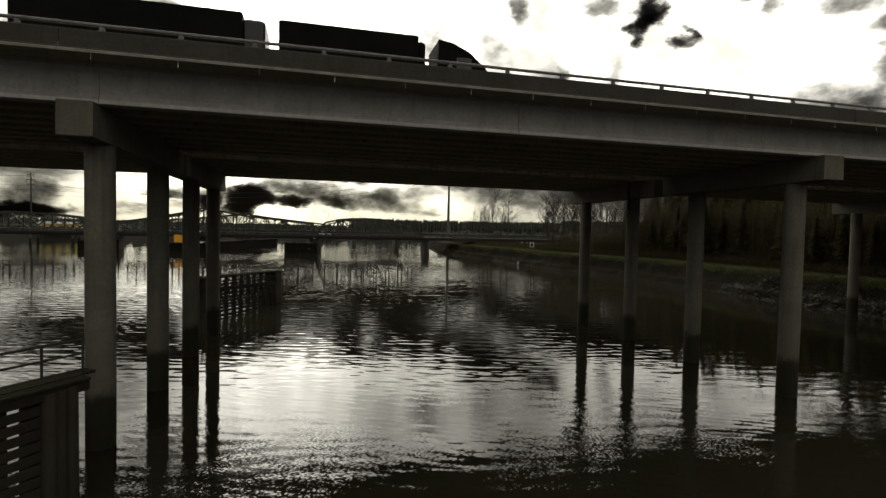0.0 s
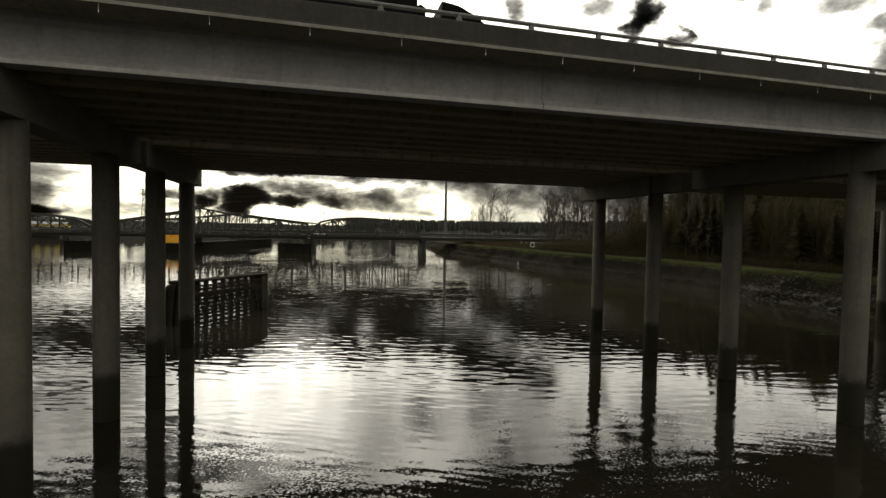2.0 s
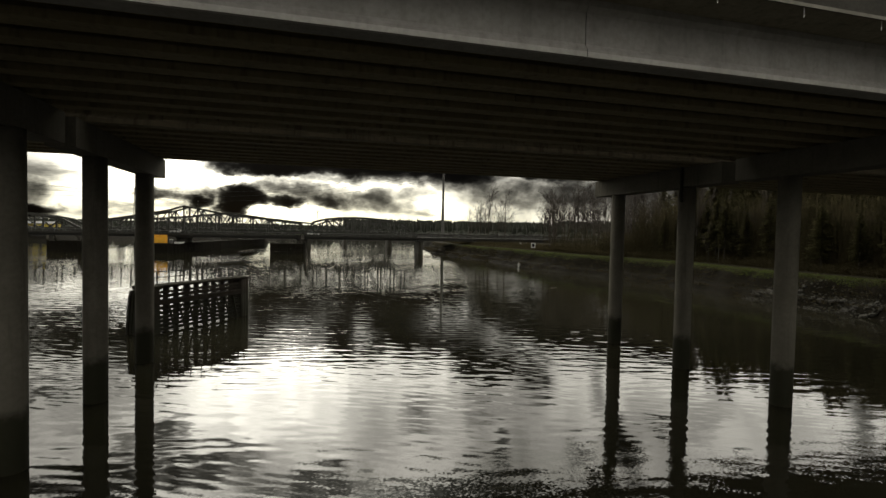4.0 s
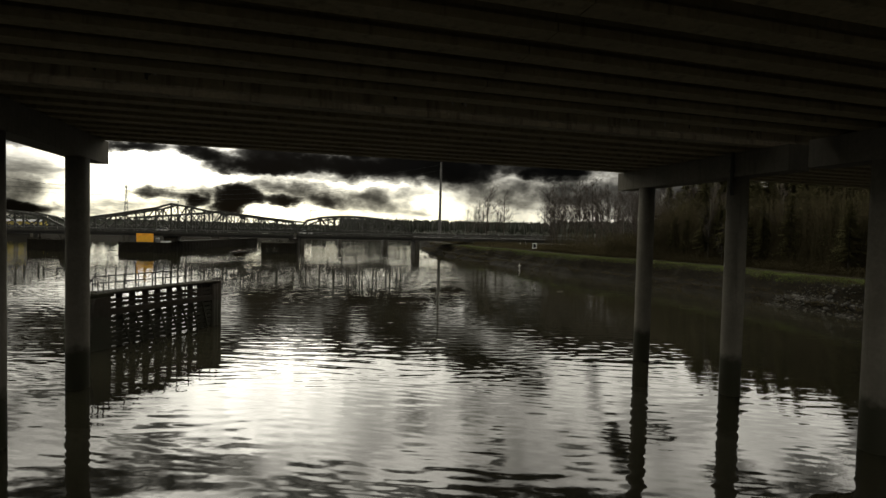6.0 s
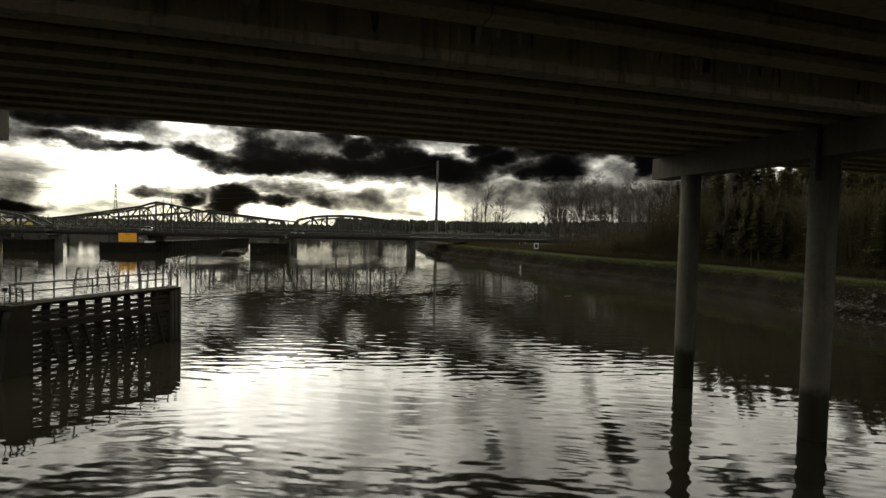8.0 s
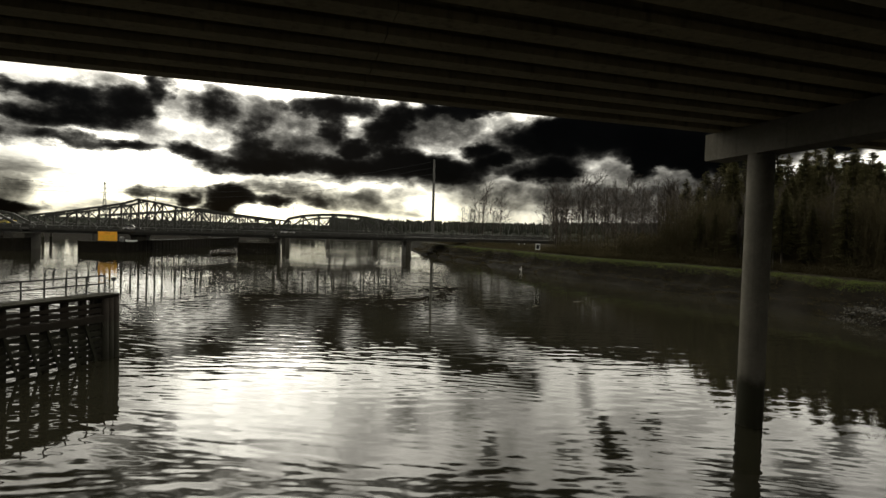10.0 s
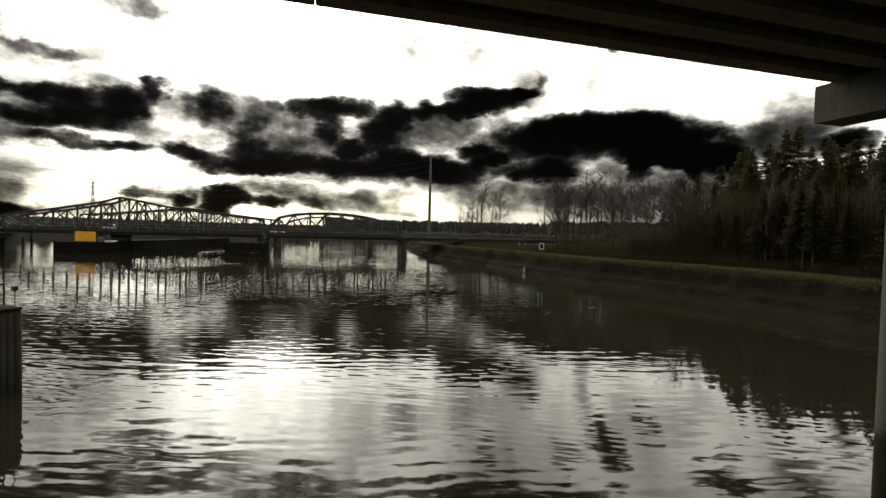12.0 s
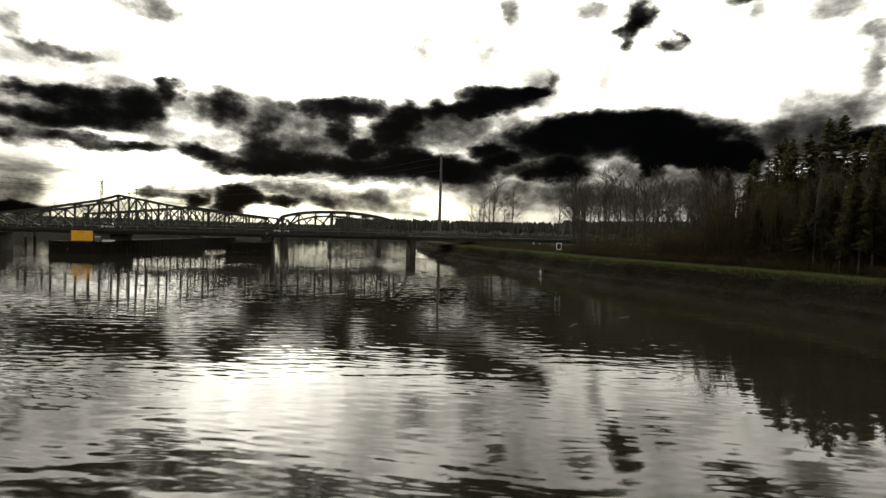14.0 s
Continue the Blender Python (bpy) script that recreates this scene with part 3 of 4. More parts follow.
# ---------------------------------------------------------------- truck on the bridge
def wheel_mesh():
    g = Geo()
    n = 20
    ring = lambda r, y: [(r * math.cos(2 * math.pi * i / n), y, r * math.sin(2 * math.pi * i / n)) for i in range(n)]
    return g.loft([ring(.42, -.14), ring(.5, -.1), ring(.5, .1), ring(.42, .14)])


def box_truck():
    truck = thing("truck", "black box truck towing a tall dark trailer", "truck", (-3.6, 0, DECK))
    y0, y1 = 5.5, 8.0
    cab = Geo().loft([[(16.9, y, 1.0), (19.9, y, 1.0), (19.95, y, 2.0), (19.5, y, 2.7), (18.6, y, 3.45), (17.7, y, 3.85), (16.95, y, 3.95)] for y in (y0 + .06, y1 - .06)])
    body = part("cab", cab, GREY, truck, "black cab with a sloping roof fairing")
    part("windscreen", Geo().loft([[(19.53, y, 2.72), (18.66, y, 3.44), (18.68, y, 3.47), (19.56, y, 2.73)] for y in (y0 + .2, y1 - .2)]), GLASS, body)
    for y in (y0 + .055, y1 - .055):
        part("side_window", Geo().box(17.9, 18.7, y - .01, y + .01, 2.5, 3.15), GLASS, body)
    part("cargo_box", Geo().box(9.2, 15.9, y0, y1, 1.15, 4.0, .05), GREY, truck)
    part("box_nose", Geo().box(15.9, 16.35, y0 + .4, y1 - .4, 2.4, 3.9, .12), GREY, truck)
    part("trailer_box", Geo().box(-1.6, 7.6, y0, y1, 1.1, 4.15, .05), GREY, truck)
    part("trailer_front", Geo().box(7.6, 8.6, y0 + .1, y1 - .1, 1.3, 3.9, .1), BLACK, truck)
    part("chassis", Geo().box(-1.6, 19.2, y0 + .8, y1 - .8, .65, 1.14), BLACK, truck)
    tyre = wheel_mesh().mesh("wheel", RUBBER, True)
    for x in (-.4, .7, 6.6, 10.6, 11.8, 18.8):
        for y in (y0 + .16, y1 - .16):
            w = new("wheel", tyre)
            w.parent = truck
            w.location = (x, y, .5)


box_truck()


# ---------------------------------------------------------------- timber guide walls
def guide_wall(place, turn, length, label, bays=8, over=0.0, rail_over=0.0, plain=False):
    """A timber fender wall: x runs along it, -y faces the channel, with a railed walkway on top."""
    wall = thing("timber_fender", label, "fender", (*place, 0), turn, group="timber fenders by the bridge piers")
    top = 3.75
    rnd = random.Random(4)
    pile = Geo().rod((0, 0, -4), (0, 0, 3.49), .24, .2, 10).mesh("timber_post", TIMBER, True)
    step = (length - 2.4) / bays
    xs = [1.5 + step * n for n in range(bays + 1)]
    for x in xs:
        for y in (.28,):
            p = new("timber_post", pile)
            p.parent = wall
            p.location = (x + rnd.uniform(-.04, .04), y, 0)
            p.rotation_euler = (rnd.uniform(-.01, .01), rnd.uniform(-.01, .01), rnd.uniform(0, 3))
        if not plain:
            part("brace", Geo().beam((x - .1, -.09, 2.2), (x + .85, -.09, -1.2), .1, .13), MOSSY, wall)
    # horizontal planks with slits of daylight between, and a row of taller openings under the cap
    slits = [(0, .11), (.33, .445), (.66, .775), (.97, 1.085), (1.30, 1.415), (1.66, 1.775), (2.02, 2.135), (2.6, 2.715), (2.94, 3.055), (3.24, 3.5)]
    if plain:
        slits = [(.06 + .345 * n, .06 + .345 * n + (.08 if n < 9 else .12)) for n in range(10)]
    for (_, low), (high, _) in zip([(0, -.35), *slits], slits):
        part("plank", Geo().box(.45, length - .6, -.02 + rnd.uniform(-.012, .012), .03, low - rnd.uniform(0, .012), high + rnd.uniform(0, .012), .012), TIMBER, wall)
    if not plain:
        part("wale", Geo().box(.4, length - .2, -.17, -.025, 2.16, 2.56, .02), TIMBER, wall)
    part("cap_beam", Geo().box(.1, length + over, -.12, .5, slits[-1][1], 3.62, .03), TIMBER, wall)
    for n in range(6):
        y = -.2 + n * .21
        part("deck_board", Geo().box(-.1, length - .02 + (over if n < 3 else rail_over), y, y + .19, 3.62, 3.62 + rnd.uniform(.08, .12), .012), MOSSY, wall)
    # clustered piles closing the ends
    for x in (length - .15, length - .45, length - .78):
        for y in (-.02, .32, .66, .98):
            p = new("timber_post", pile)
            p.parent = wall
            p.location = (x + rnd.uniform(-.05, .05), y, rnd.uniform(-.05, .15))
    # boxed end with sloping planks
    for n in range(7):
        y = -.35 + n * .29
        lean, high = rnd.uniform(-.14, .1), 3.42 - rnd.uniform(0, .22)
        w = .27 - rnd.uniform(0, .03)
        part("end_plank", Geo().loft([[(-1.1 + lean, q, -3), (.5, q, -3), (.42, q, 3.42), (-.5 + lean * .4, q, high), (-.62 + lean * .6, q, high - .35)] for q in (y, y + w)]), MOSSY if n % 3 else TIMBER, wall)
    part("end_cap", Geo().box(-.45, .7, -.3, 1.6, 3.4, 3.68, .035), MOSSY, wall)
    # handrail along the back, and across the end
    rail = part("handrail", Geo().rod((.1, .95, 4.68), (length - .1 + rail_over, .95, 4.68), .045).rod((.1, .95, 4.22), (length - .1 + rail_over, .95, 4.22), .04)
                .rod((.1, .95, 4.68), (.1, -.1, 4.5), .03).rod((.1, .95, 4.22), (.1, -.1, 4.1), .026), PIPE, wall, "dark pipe handrail")
    post = Geo().rod((0, 0, 3.65), (0, 0, 4.68), .042).mesh("rail_post", PIPE)
    for x in [.1 + (length - .2 + rail_over) / 9 * n for n in range(10)]:
        p = new("rail_post", post)
        p.parent = rail
        p.location = (x, .95, 0)
    for y in (-.1, .42):
        p = new("rail_post", post)
        p.parent = rail
        p.location = (.1, y, -.16)
    for x in (-.45,) if plain else (-.45, length + .02):
        lamp = part("marker_lamp", Geo().rod((x, .4, 3.66), (x, .4, 4.45), .022), PIPE, wall, "small marker lamp on a post")
        part("lamp_head", Geo().box(x - .11, x + .11, .3, .5, 4.4, 4.62, .03), BLACK, lamp)
    return wall


WALL_TURN = math.degrees(math.atan2(.808, .588))
guide_wall((-2.45, 32.15), WALL_TURN, 10.15, "dark timber fender with slatted planks and railed walkway")
guide_wall((-5.76, -10.335), WALL_TURN, 10.3, "dark timber fender ending at a bridge column", over=.35, rail_over=.9, plain=True)


# ---------------------------------------------------------------- swing bridge
RIVER_Y = 175.0


def truss_span(name, label, tops, y_mid, half, road=6.1):
    """A through truss; tops: (x, height of the top chord) at each panel point."""
    span = thing(name, label, "bridge", group="steel truss spans over the river")
    x0, x1 = tops[0][0], tops[-1][0]
    for y in (y_mid - half, y_mid + half):
        for (xa, za), (xb, zb) in zip(tops, tops[1:]):
            part("top_chord", Geo().beam((xa, y, za), (xb, y, zb), .5, .62), STEEL, span)
        part("bottom_chord", Geo().box(x0, x1, y - .22, y + .22, road - .35, road + .15), STEEL, span)
        for n, (x, z) in enumerate(tops):
            if z > road + 1:
                part("upright", Geo().beam((x, y, road), (x, y, z), .42, .5 if z - road > 7.5 else .42, (0, 1, 0)), STEEL, span)
        for n, ((xa, za), (xb, zb)) in enumerate(zip(tops, tops[1:])):
            down = n % 2 == 0
            a, b = ((xa, y, za), (xb, y, road)) if down else ((xa, y, road), (xb, y, zb))
            part("diagonal", Geo().beam(a, b, .32, .38, (0, 1, 0)), STEEL, span)
            if zb + za - 2 * road > 9:
                a, b = ((xa, y, road), (xb, y, zb)) if down else ((xa, y, za), (xb, y, road))
                part("counter_brace", Geo().beam(a, b, .13, .17, (0, 1, 0)), STEEL, span)
            if zb - road > 6.2 and za - road > 6.2:
                m = ((xa + xb) / 2, y, (za + zb) / 4 + road / 2)
                part("sub_strut", Geo().beam(m, ((xa + xb) / 2, y, road), .2, .24, (0, 1, 0)), STEEL, span)
    for x, z in tops:
        if z > road + 4:
            part("cross_strut", Geo().beam((x, y_mid - half, z - .1), (x, y_mid + half, z - .1), .26, .3), STEEL, span)
            part("sway_brace", Geo().beam((x, y_mid - half, z - .2), (x, y_mid + half, z - 1.5), .12, .14), STEEL, span)
    part("roadway", Geo().along([(y_mid - half - .6, road - .55), (y_mid + half + .6, road - .55), (y_mid + half + .6, road), (y_mid - half - .6, road)], x0, x1), DECKING, span)
    part("floor_girder", Geo().box(x0, x1, y_mid - half + .4, y_mid - half + .9, road - 1.3, road - .552).box(x0, x1, y_mid + half - .9, y_mid + half - .4, road - 1.3, road - .552), STEEL, span)
    guard = part("guard_rail", Geo().box(x0, x1, y_mid - half - .52, y_mid - half - .44, road + .75, road + .9), GALV, span)
    for n in range(int((x1 - x0) / 3)):
        part("guard_post", Geo().box(x0 + 3 * n + 1, x0 + 3 * n + 1.12, y_mid - half - .54, y_mid - half - .42, road, road + .75), GALV, guard)
    return span


def swing_tops(mid, arm, low, high, panels):
    pts = []
    for n in range(-panels, panels + 1):
        s = abs(n) / panels
        pts.append((mid + arm * n / panels, high + (low - high) * (s ** .86)))
    return pts


main = [(-57, 9.4), (-51.5, 10.3), (-46, 11.3), (-40.5, 12.4), (-35, 13.5), (-30.6, 15.0), (-26.4, 14.3), (-21, 13.2), (-15.5, 12.4), (-10, 11.9), (-4.5, 11.3), (1, 10.7), (6.4, 10.1)]
truss_span("swing_bridge", "green grey steel swing bridge with a peaked truss", main, RIVER_Y, 4.2)
truss_span("truss_bridge", "green grey camelback steel truss span over water",
           [(7.4, 6.6), (10.6, 10.9), (15.2, 12.0), (20, 12.5), (24.8, 12.7), (29.6, 12.6), (34.4, 12.2), (39.2, 11.5), (43.2, 10.4), (47.4, 6.6)], RIVER_Y, 4.2)
truss_span("truss_bridge", "green grey steel truss span near the far bank",
           [(-110, 6.6), (-106, 10.2), (-100, 11.2), (-94, 11.7), (-88, 11.9), (-82, 11.8), (-76, 11.4), (-70, 10.8), (-65, 9.9), (-59.2, 6.6)], RIVER_Y, 4.2)
# the older twin further upstream
truss_span("swing_bridge", "distant steel swing bridge behind its twin", swing_tops(-25.6, 36, 10.9, 14.9, 8), RIVER_Y + 62, 4.2, 7.2)
truss_span("truss_bridge", "distant low steel truss span over water", [(8.6, 7.6), (14, 11.2), (21, 13.0), (28, 13.4), (35, 13.1), (42, 12.0), (48, 10.4), (52, 7.6)], RIVER_Y + 75, 4.2, 7.0)


def approach(y, road, x0, x1, label, posts):
    deck = thing("approach_span", label, "bridge", group="bridge approaches")
    part("roadway", Geo().box(x0, x1, y - 4.6, y + 4.6, road - .6, road), DECKING, deck)
    part("edge_girder", Geo().box(x0, x1, y - 4.2, y - 3.6, road - 1.3, road - .61).box(x0, x1, y + 3.6, y + 4.2, road - 1.3, road - .61), STEEL, deck)
    rail = part("guard_rail", Geo().box(x0, x1, y - 4.55, y - 4.45, road + .7, road + .85).box(x0, x1, y - 4.55, y - 4.45, road + .35, road + .45), GALV, deck)
    for n in range(int((x1 - x0) / 3)):
        part("guard_post", Geo().box(x0 + 3 * n + .5, x0 + 3 * n + .65, y - 4.6, y - 4.4, road, road + .75), GALV, rail)
    for x in posts:
        for q in (y - 3.2, y + 3.2):
            part("trestle_post", Geo().rod((x, q, -3), (x, q, road - 1.8), .45, n=12), PIER, deck)
        part("trestle_cap", Geo().box(x - .5, x + .5, y - 4.2, y + 4.2, road - 1.9, road - 1.302), PIER, deck)


approach(RIVER_Y, 6.1, 47.5, 120, "low concrete bridge approach on the wooded bank", (70, 90))
approach(RIVER_Y + 75, 7.0, 52.1, 150, "distant low concrete bridge approach", (64, 84))
approach(RIVER_Y + 62, 7.0, -170, -61.7, "distant low concrete bridge approach over shallows", (-80, -96, -112, -128, -144))
approach(RIVER_Y, 6.1, -190, -110.1, "low concrete bridge approach over shallows", (-124, -138, -152, -166))


def river_pier(x, y, w, d, top, label):
    pier = thing("bridge_pier", label, "pier", (x, y, 0), group="piers under the truss bridges")
    part("shaft", Geo().loft([[(-w / 2 - f, -d / 2, z), (0, -d / 2 - w * .45 - f, z), (w / 2 + f, -d / 2, z), (w / 2 + f, d / 2, z), (0, d / 2 + w * .45 + f, z), (-w / 2 - f, d / 2, z)] for z, f in ((-4, .25), (1.2, .15), (top - .5, 0))]), BACKLIT, pier)
    part("coping", Geo().box(-w / 2 - .2, w / 2 + .2, -d / 2 - .5, d / 2 + .5, top - .5, top, .08), BACKLIT, pier)


river_pier(49.2, RIVER_Y, 1.5, 7, 4.78, "tall concrete river pier under a truss end")
river_pier(6.6, RIVER_Y + 2, 3.0, 9, 4.78, "concrete rest pier of the swing bridge")
river_pier(-59.5, RIVER_Y, 2.6, 9, 4.78, "concrete rest pier at the swing span's outer end")
river_pier(-31.5, RIVER_Y + 1, 4, 4, 4.78, "broad concrete pivot pier of the swing bridge")
river_pier(49.2, RIVER_Y + 75, 2.0, 8, 5.25, "distant concrete river pier")
river_pier(8.4, RIVER_Y + 72, 3, 12, 5.25, "distant concrete river pier with dark base")
river_pier(29.2, RIVER_Y + 110, 1.8, 6, 5.25, "distant slim concrete river pier")
river_pier(-25.6, RIVER_Y + 62, 7, 8, 5.4, "distant broad pivot pier")
river_pier(-62, RIVER_Y + 62, 2.6, 9, 5.4, "distant concrete rest pier")


# ---------------------------------------------------------------- far timber fenders and the orange sign
def crib(label, near, far, w_near, w_far, top):
    """A long timber protection pier from near to far, of planks on piles."""
    crib_ob = thing("timber_fender", label, "fender", group="timber fenders of the swing bridge")
    a, b = Vector((*near, 0)), Vector((*far, 0))
    d = (b - a).normalized()
    s = Vector((d.y, -d.x, 0))
    rnd = random.Random(11)
    corner = lambda p, w, sgn: p + s * (w / 2 * sgn)
    part("deck", Geo().loft([[corner(a, w_near, -1) + Vector((0, 0, z)), corner(a, w_near, 1) + Vector((0, 0, z)), corner(b, w_far, 1) + Vector((0, 0, z)), corner(b, w_far, -1) + Vector((0, 0, z))] for z in (top - .25, top)]), DARK_TIMBER, crib_ob)
    sides = [(corner(a, w_near, 1), corner(b, w_far, 1)), (corner(a, w_near, -1), corner(b, w_far, -1)), (corner(a, w_near, -1), corner(a, w_near, 1)), (corner(b, w_far, -1), corner(b, w_far, 1))]
    for p, q in sides:
        z = -.4
        while z < top - .3:
            h = rnd.uniform(.26, .34)
            part("plank", Geo().beam(p + Vector((0, 0, z + h / 2)), q + Vector((0, 0, z + h / 2)), .16, h), DARK_TIMBER, crib_ob)
            z += h + .03
        n = max(2, int((q - p).length / 2.2))
        for i in range(n + 1):
            r = p.lerp(q, i / n)
            part("timber_post", Geo().rod((r.x, r.y, -4), (r.x, r.y, top + rnd.uniform(-.1, .3)), .2, .17, 7), DARK_TIMBER, crib_ob)
    part("edge_board", Geo().beam(sides[0][0] + Vector((0, 0, top + .08)), sides[0][1] + Vector((0, 0, top + .08)), .22, .1), DARK_TIMBER, crib_ob)
    return crib_ob


crib("long dark timber fender pier under the swing bridge", (-37.5, 160.5), (-15.5, 252), 9.8, 7, 2.95)
crib("short dark timber fender round a bridge pier", (2.0, 165.5), (2.4, 172.5), 10.5, 10.5, 3.3)
crib("dark timber fender at the outer pier", (-62.5, 166), (-62, 172.5), 9, 9, 3.2)


def orange_sign():
    s = thing("warning_sign", "large orange warning board on a timber fender", "sign", (-35.4, 161.4, 2.95))
    board = part("board", Geo().box(-2.25, 2.25, -.06, .06, .2, 2.65, .03), ORANGE, s)
    for x in (-1.7, 0, 1.7):
        part("leg", Geo().box(x - .07, x + .07, .062, .2, 0, 2.5), TIMBER, s)
    for z, w in ((2.3, 1.1), (1.75, 3.4), (1.35, 3.6), (.95, 3.0), (.6, 3.3)):
        part("text_bar", Geo().box(-w / 2, w / 2, -.068, -.062, z - .05, z + .05), BLACK if z > 2 else YELLOW, board)
    e = thing("equipment_box", "small grey cabinet beside the orange board", "cabinet", (-32.1, 161.5, 2.95))
    part("body", Geo().box(-.45, .45, -.4, .4, .05, 1.25, .04), GALV, e)
    part("base", Geo().box(-.5, .5, -.45, .45, 0, .05), PIER, e)
    part("lid", Geo().box(-.5, .5, -.46, .46, 1.25, 1.32, .02), WHITE, e)
    d = thing("skiff", "pale flat-bottomed skiff laid on the fender deck", "boat", (-30.1, 162.4, 2.95))
    part("hull", Geo().loft([[(-1.2, -.5, .02), (-1.2, .5, .02), (-1.3, .6, .5), (-1.3, -.6, .5)], [(.6, -.5, .02), (.6, .5, .02), (.6, .62, .5), (.6, -.62, .5)], [(1.4, -.1, .2), (1.4, .1, .2), (1.5, .12, .55), (1.5, -.12, .55)]]), WHITE, d)


orange_sign()


def small_car(x, y, z, turn, paint, label):
    c = thing("car", label, "car", (x, y, z), turn, group="cars on the swing bridge")
    part("body", Geo().loft([[(-2.1, y, .35), (2.1, y, .35), (2.15, y, .7), (1.2, y, .88), (-1.9, y, .95), (-2.15, y, .75)] for y in (-.85, .85)]), paint, c)
    part("cabin", Geo().loft([[(-1.8, y, .93), (1.1, y, .88), (.4, y, 1.42), (-1.3, y, 1.45)] for y in (-.74, .74)]), GLASS, c)
    part("roof", Geo().box(-1.25, .38, -.7, .7, 1.43, 1.49, .02), paint, c)
    for wx in (-1.3, 1.3):
        for wy in (-.78, .78):
            w = part("wheel", Geo().rod((wx, wy - .1, .33), (wx, wy + .1, .33), .33, n=14), RUBBER, c)


def mast(x, y, z, h, label):
    m = thing("mast", label, "mast", (x, y, z), group="masts on the swing bridge")
    part("pole", Geo().rod((0, 0, 0), (0, 0, h), .09, .05, 6), STEEL, m)
    part("lamp_head", Geo().box(-.25, .25, -.12, .12, h, h + .22, .03), GALV, m)


mast(-26.4, RIVER_Y - 4.2, 14.75, 2.0, "short lamp mast on the truss peak")
mast(-30.6, RIVER_Y + 4.2, 14.85, 1.2, "short lamp mast on the truss peak")
mast(12.0, RIVER_Y + 4.5, 6.1, 8.4, "tall lamp mast beside the bridge roadway")
small_car(-33, RIVER_Y - 1.8, 6.1, 0, WHITE, "white car crossing the swing bridge")
small_car(10.5, RIVER_Y - 1.8, 6.1, 0, WHITE, "white car at the end of the swing span")


# ---------------------------------------------------------------- trees
def bare_tree_mesh(seed, h, spread=.32, twigs=5):
    rnd = random.Random(seed)
    g = Geo()

    def limb(p, d, length, r, level):
        n = 4 if level == 0 else 2
        for i in range(n):
            q = p + d * (length / n)
            g.rod(p, q, r * (1 - i / n * .75), r * (1 - (i + 1) / n * .75), 6 if level == 0 else 3, False)
            d = (d + Vector((rnd.uniform(-1, 1), rnd.uniform(-1, 1), rnd.uniform(-.3, .5))) * (.06 if level == 0 else .16)).normalized()
            if level < 3 and (level > 0 or i > 0):
                for _ in range((twigs - 1, 3, 2)[level]):
                    a, f = rnd.uniform(0, 2 * math.pi), rnd.random()
                    out = Vector((math.cos(a), math.sin(a), 0))
                    way = (d * rnd.uniform(.7, 1.1) + out * rnd.uniform(spread, spread * 2)).normalized()
                    reach = h * rnd.uniform(.26, .42) * (1.15 - .75 * (i + f) / n) if level == 0 else length * rnd.uniform(.42, .68)
                    limb(p.lerp(q, f), way, reach, max(.028, r * rnd.uniform(.3, .44)), level + 1)
            p = q

    limb(Vector((0, 0, -.3)), Vector((rnd.uniform(-.05, .05), rnd.uniform(-.05, .05), 1)).normalized(), h, h * .008 + .02, 0)
    return g


def bare_tree(seed, h, bark, label, **shape):
    t = thing("bare_tree", label, "tree", group="leafless trees on the bank")
    rnd = random.Random(seed)
    lean = Vector((rnd.uniform(-.03, .03), rnd.uniform(-.03, .03), 1))
    part("trunk", Geo().rod((0, 0, -.5), lean * h * .45, h * .0085 + .03, h * .0055 + .02, 8).rod(lean * h * .45, lean * h * .95, h * .0055 + .02, .025, 6), bark, t)
    part("crown", bare_tree_mesh(seed, h, **shape), TWIG, t)
    return t


def conifer(seed, h, label):
    t = thing("conifer", label, "tree", group="dark conifers on the bank")
    rnd = random.Random(seed)
    part("trunk", Geo().rod((0, 0, -.5), (0, 0, h * .55), h * .013, h * .007, 8).rod((0, 0, h * .55), (0, 0, h), h * .007, .015, 6), BARK, t)
    g = Geo()
    reach = h * rnd.uniform(.2, .27)
    low = rnd.uniform(.08, .26)
    for n in range(int(h * 21)):
        f = low + (1 - low) * rnd.random() ** .85
        wide = (1 - f) ** .75 * min(1, .55 + (f - low) * 3)
        size = (reach * wide + .25) * rnd.uniform(.45, 1.15)
        a = rnd.uniform(0, 2 * math.pi)
        out, side = Vector((math.cos(a), math.sin(a), 0)), Vector((-math.sin(a), math.cos(a), 0))
        way = out + Vector((0, 0, -.3 + .55 * f + rnd.uniform(-.2, .2)))
        base = Vector((0, 0, h * f))
        for q in range(9):
            u = .15 + .85 * q / 8
            c = base + way * (size * u) - Vector((0, 0, size * .12 * u * u))
            w = (size * (.38 * (1 - u) + .1) + .08) * rnd.uniform(.6, 1.4)
            k = out * (.09 + .06 * size)
            for sg in (-1, 1):
                tip = c + side * (w * sg) + out * (w * .7) + Vector((0, 0, rnd.uniform(-.35, .15) * w))
                g.add([c - k, c + k * .6, tip], [(0, 1, 2)])
            if q % 2:
                g.add([c - k, c + k, c + side * rnd.uniform(-.2, .2) * w - Vector((0, 0, rnd.uniform(.2, .6) * (w + .1)))], [(0, 1, 2)])
    part("crown", g, NEEDLE, t)
    return t


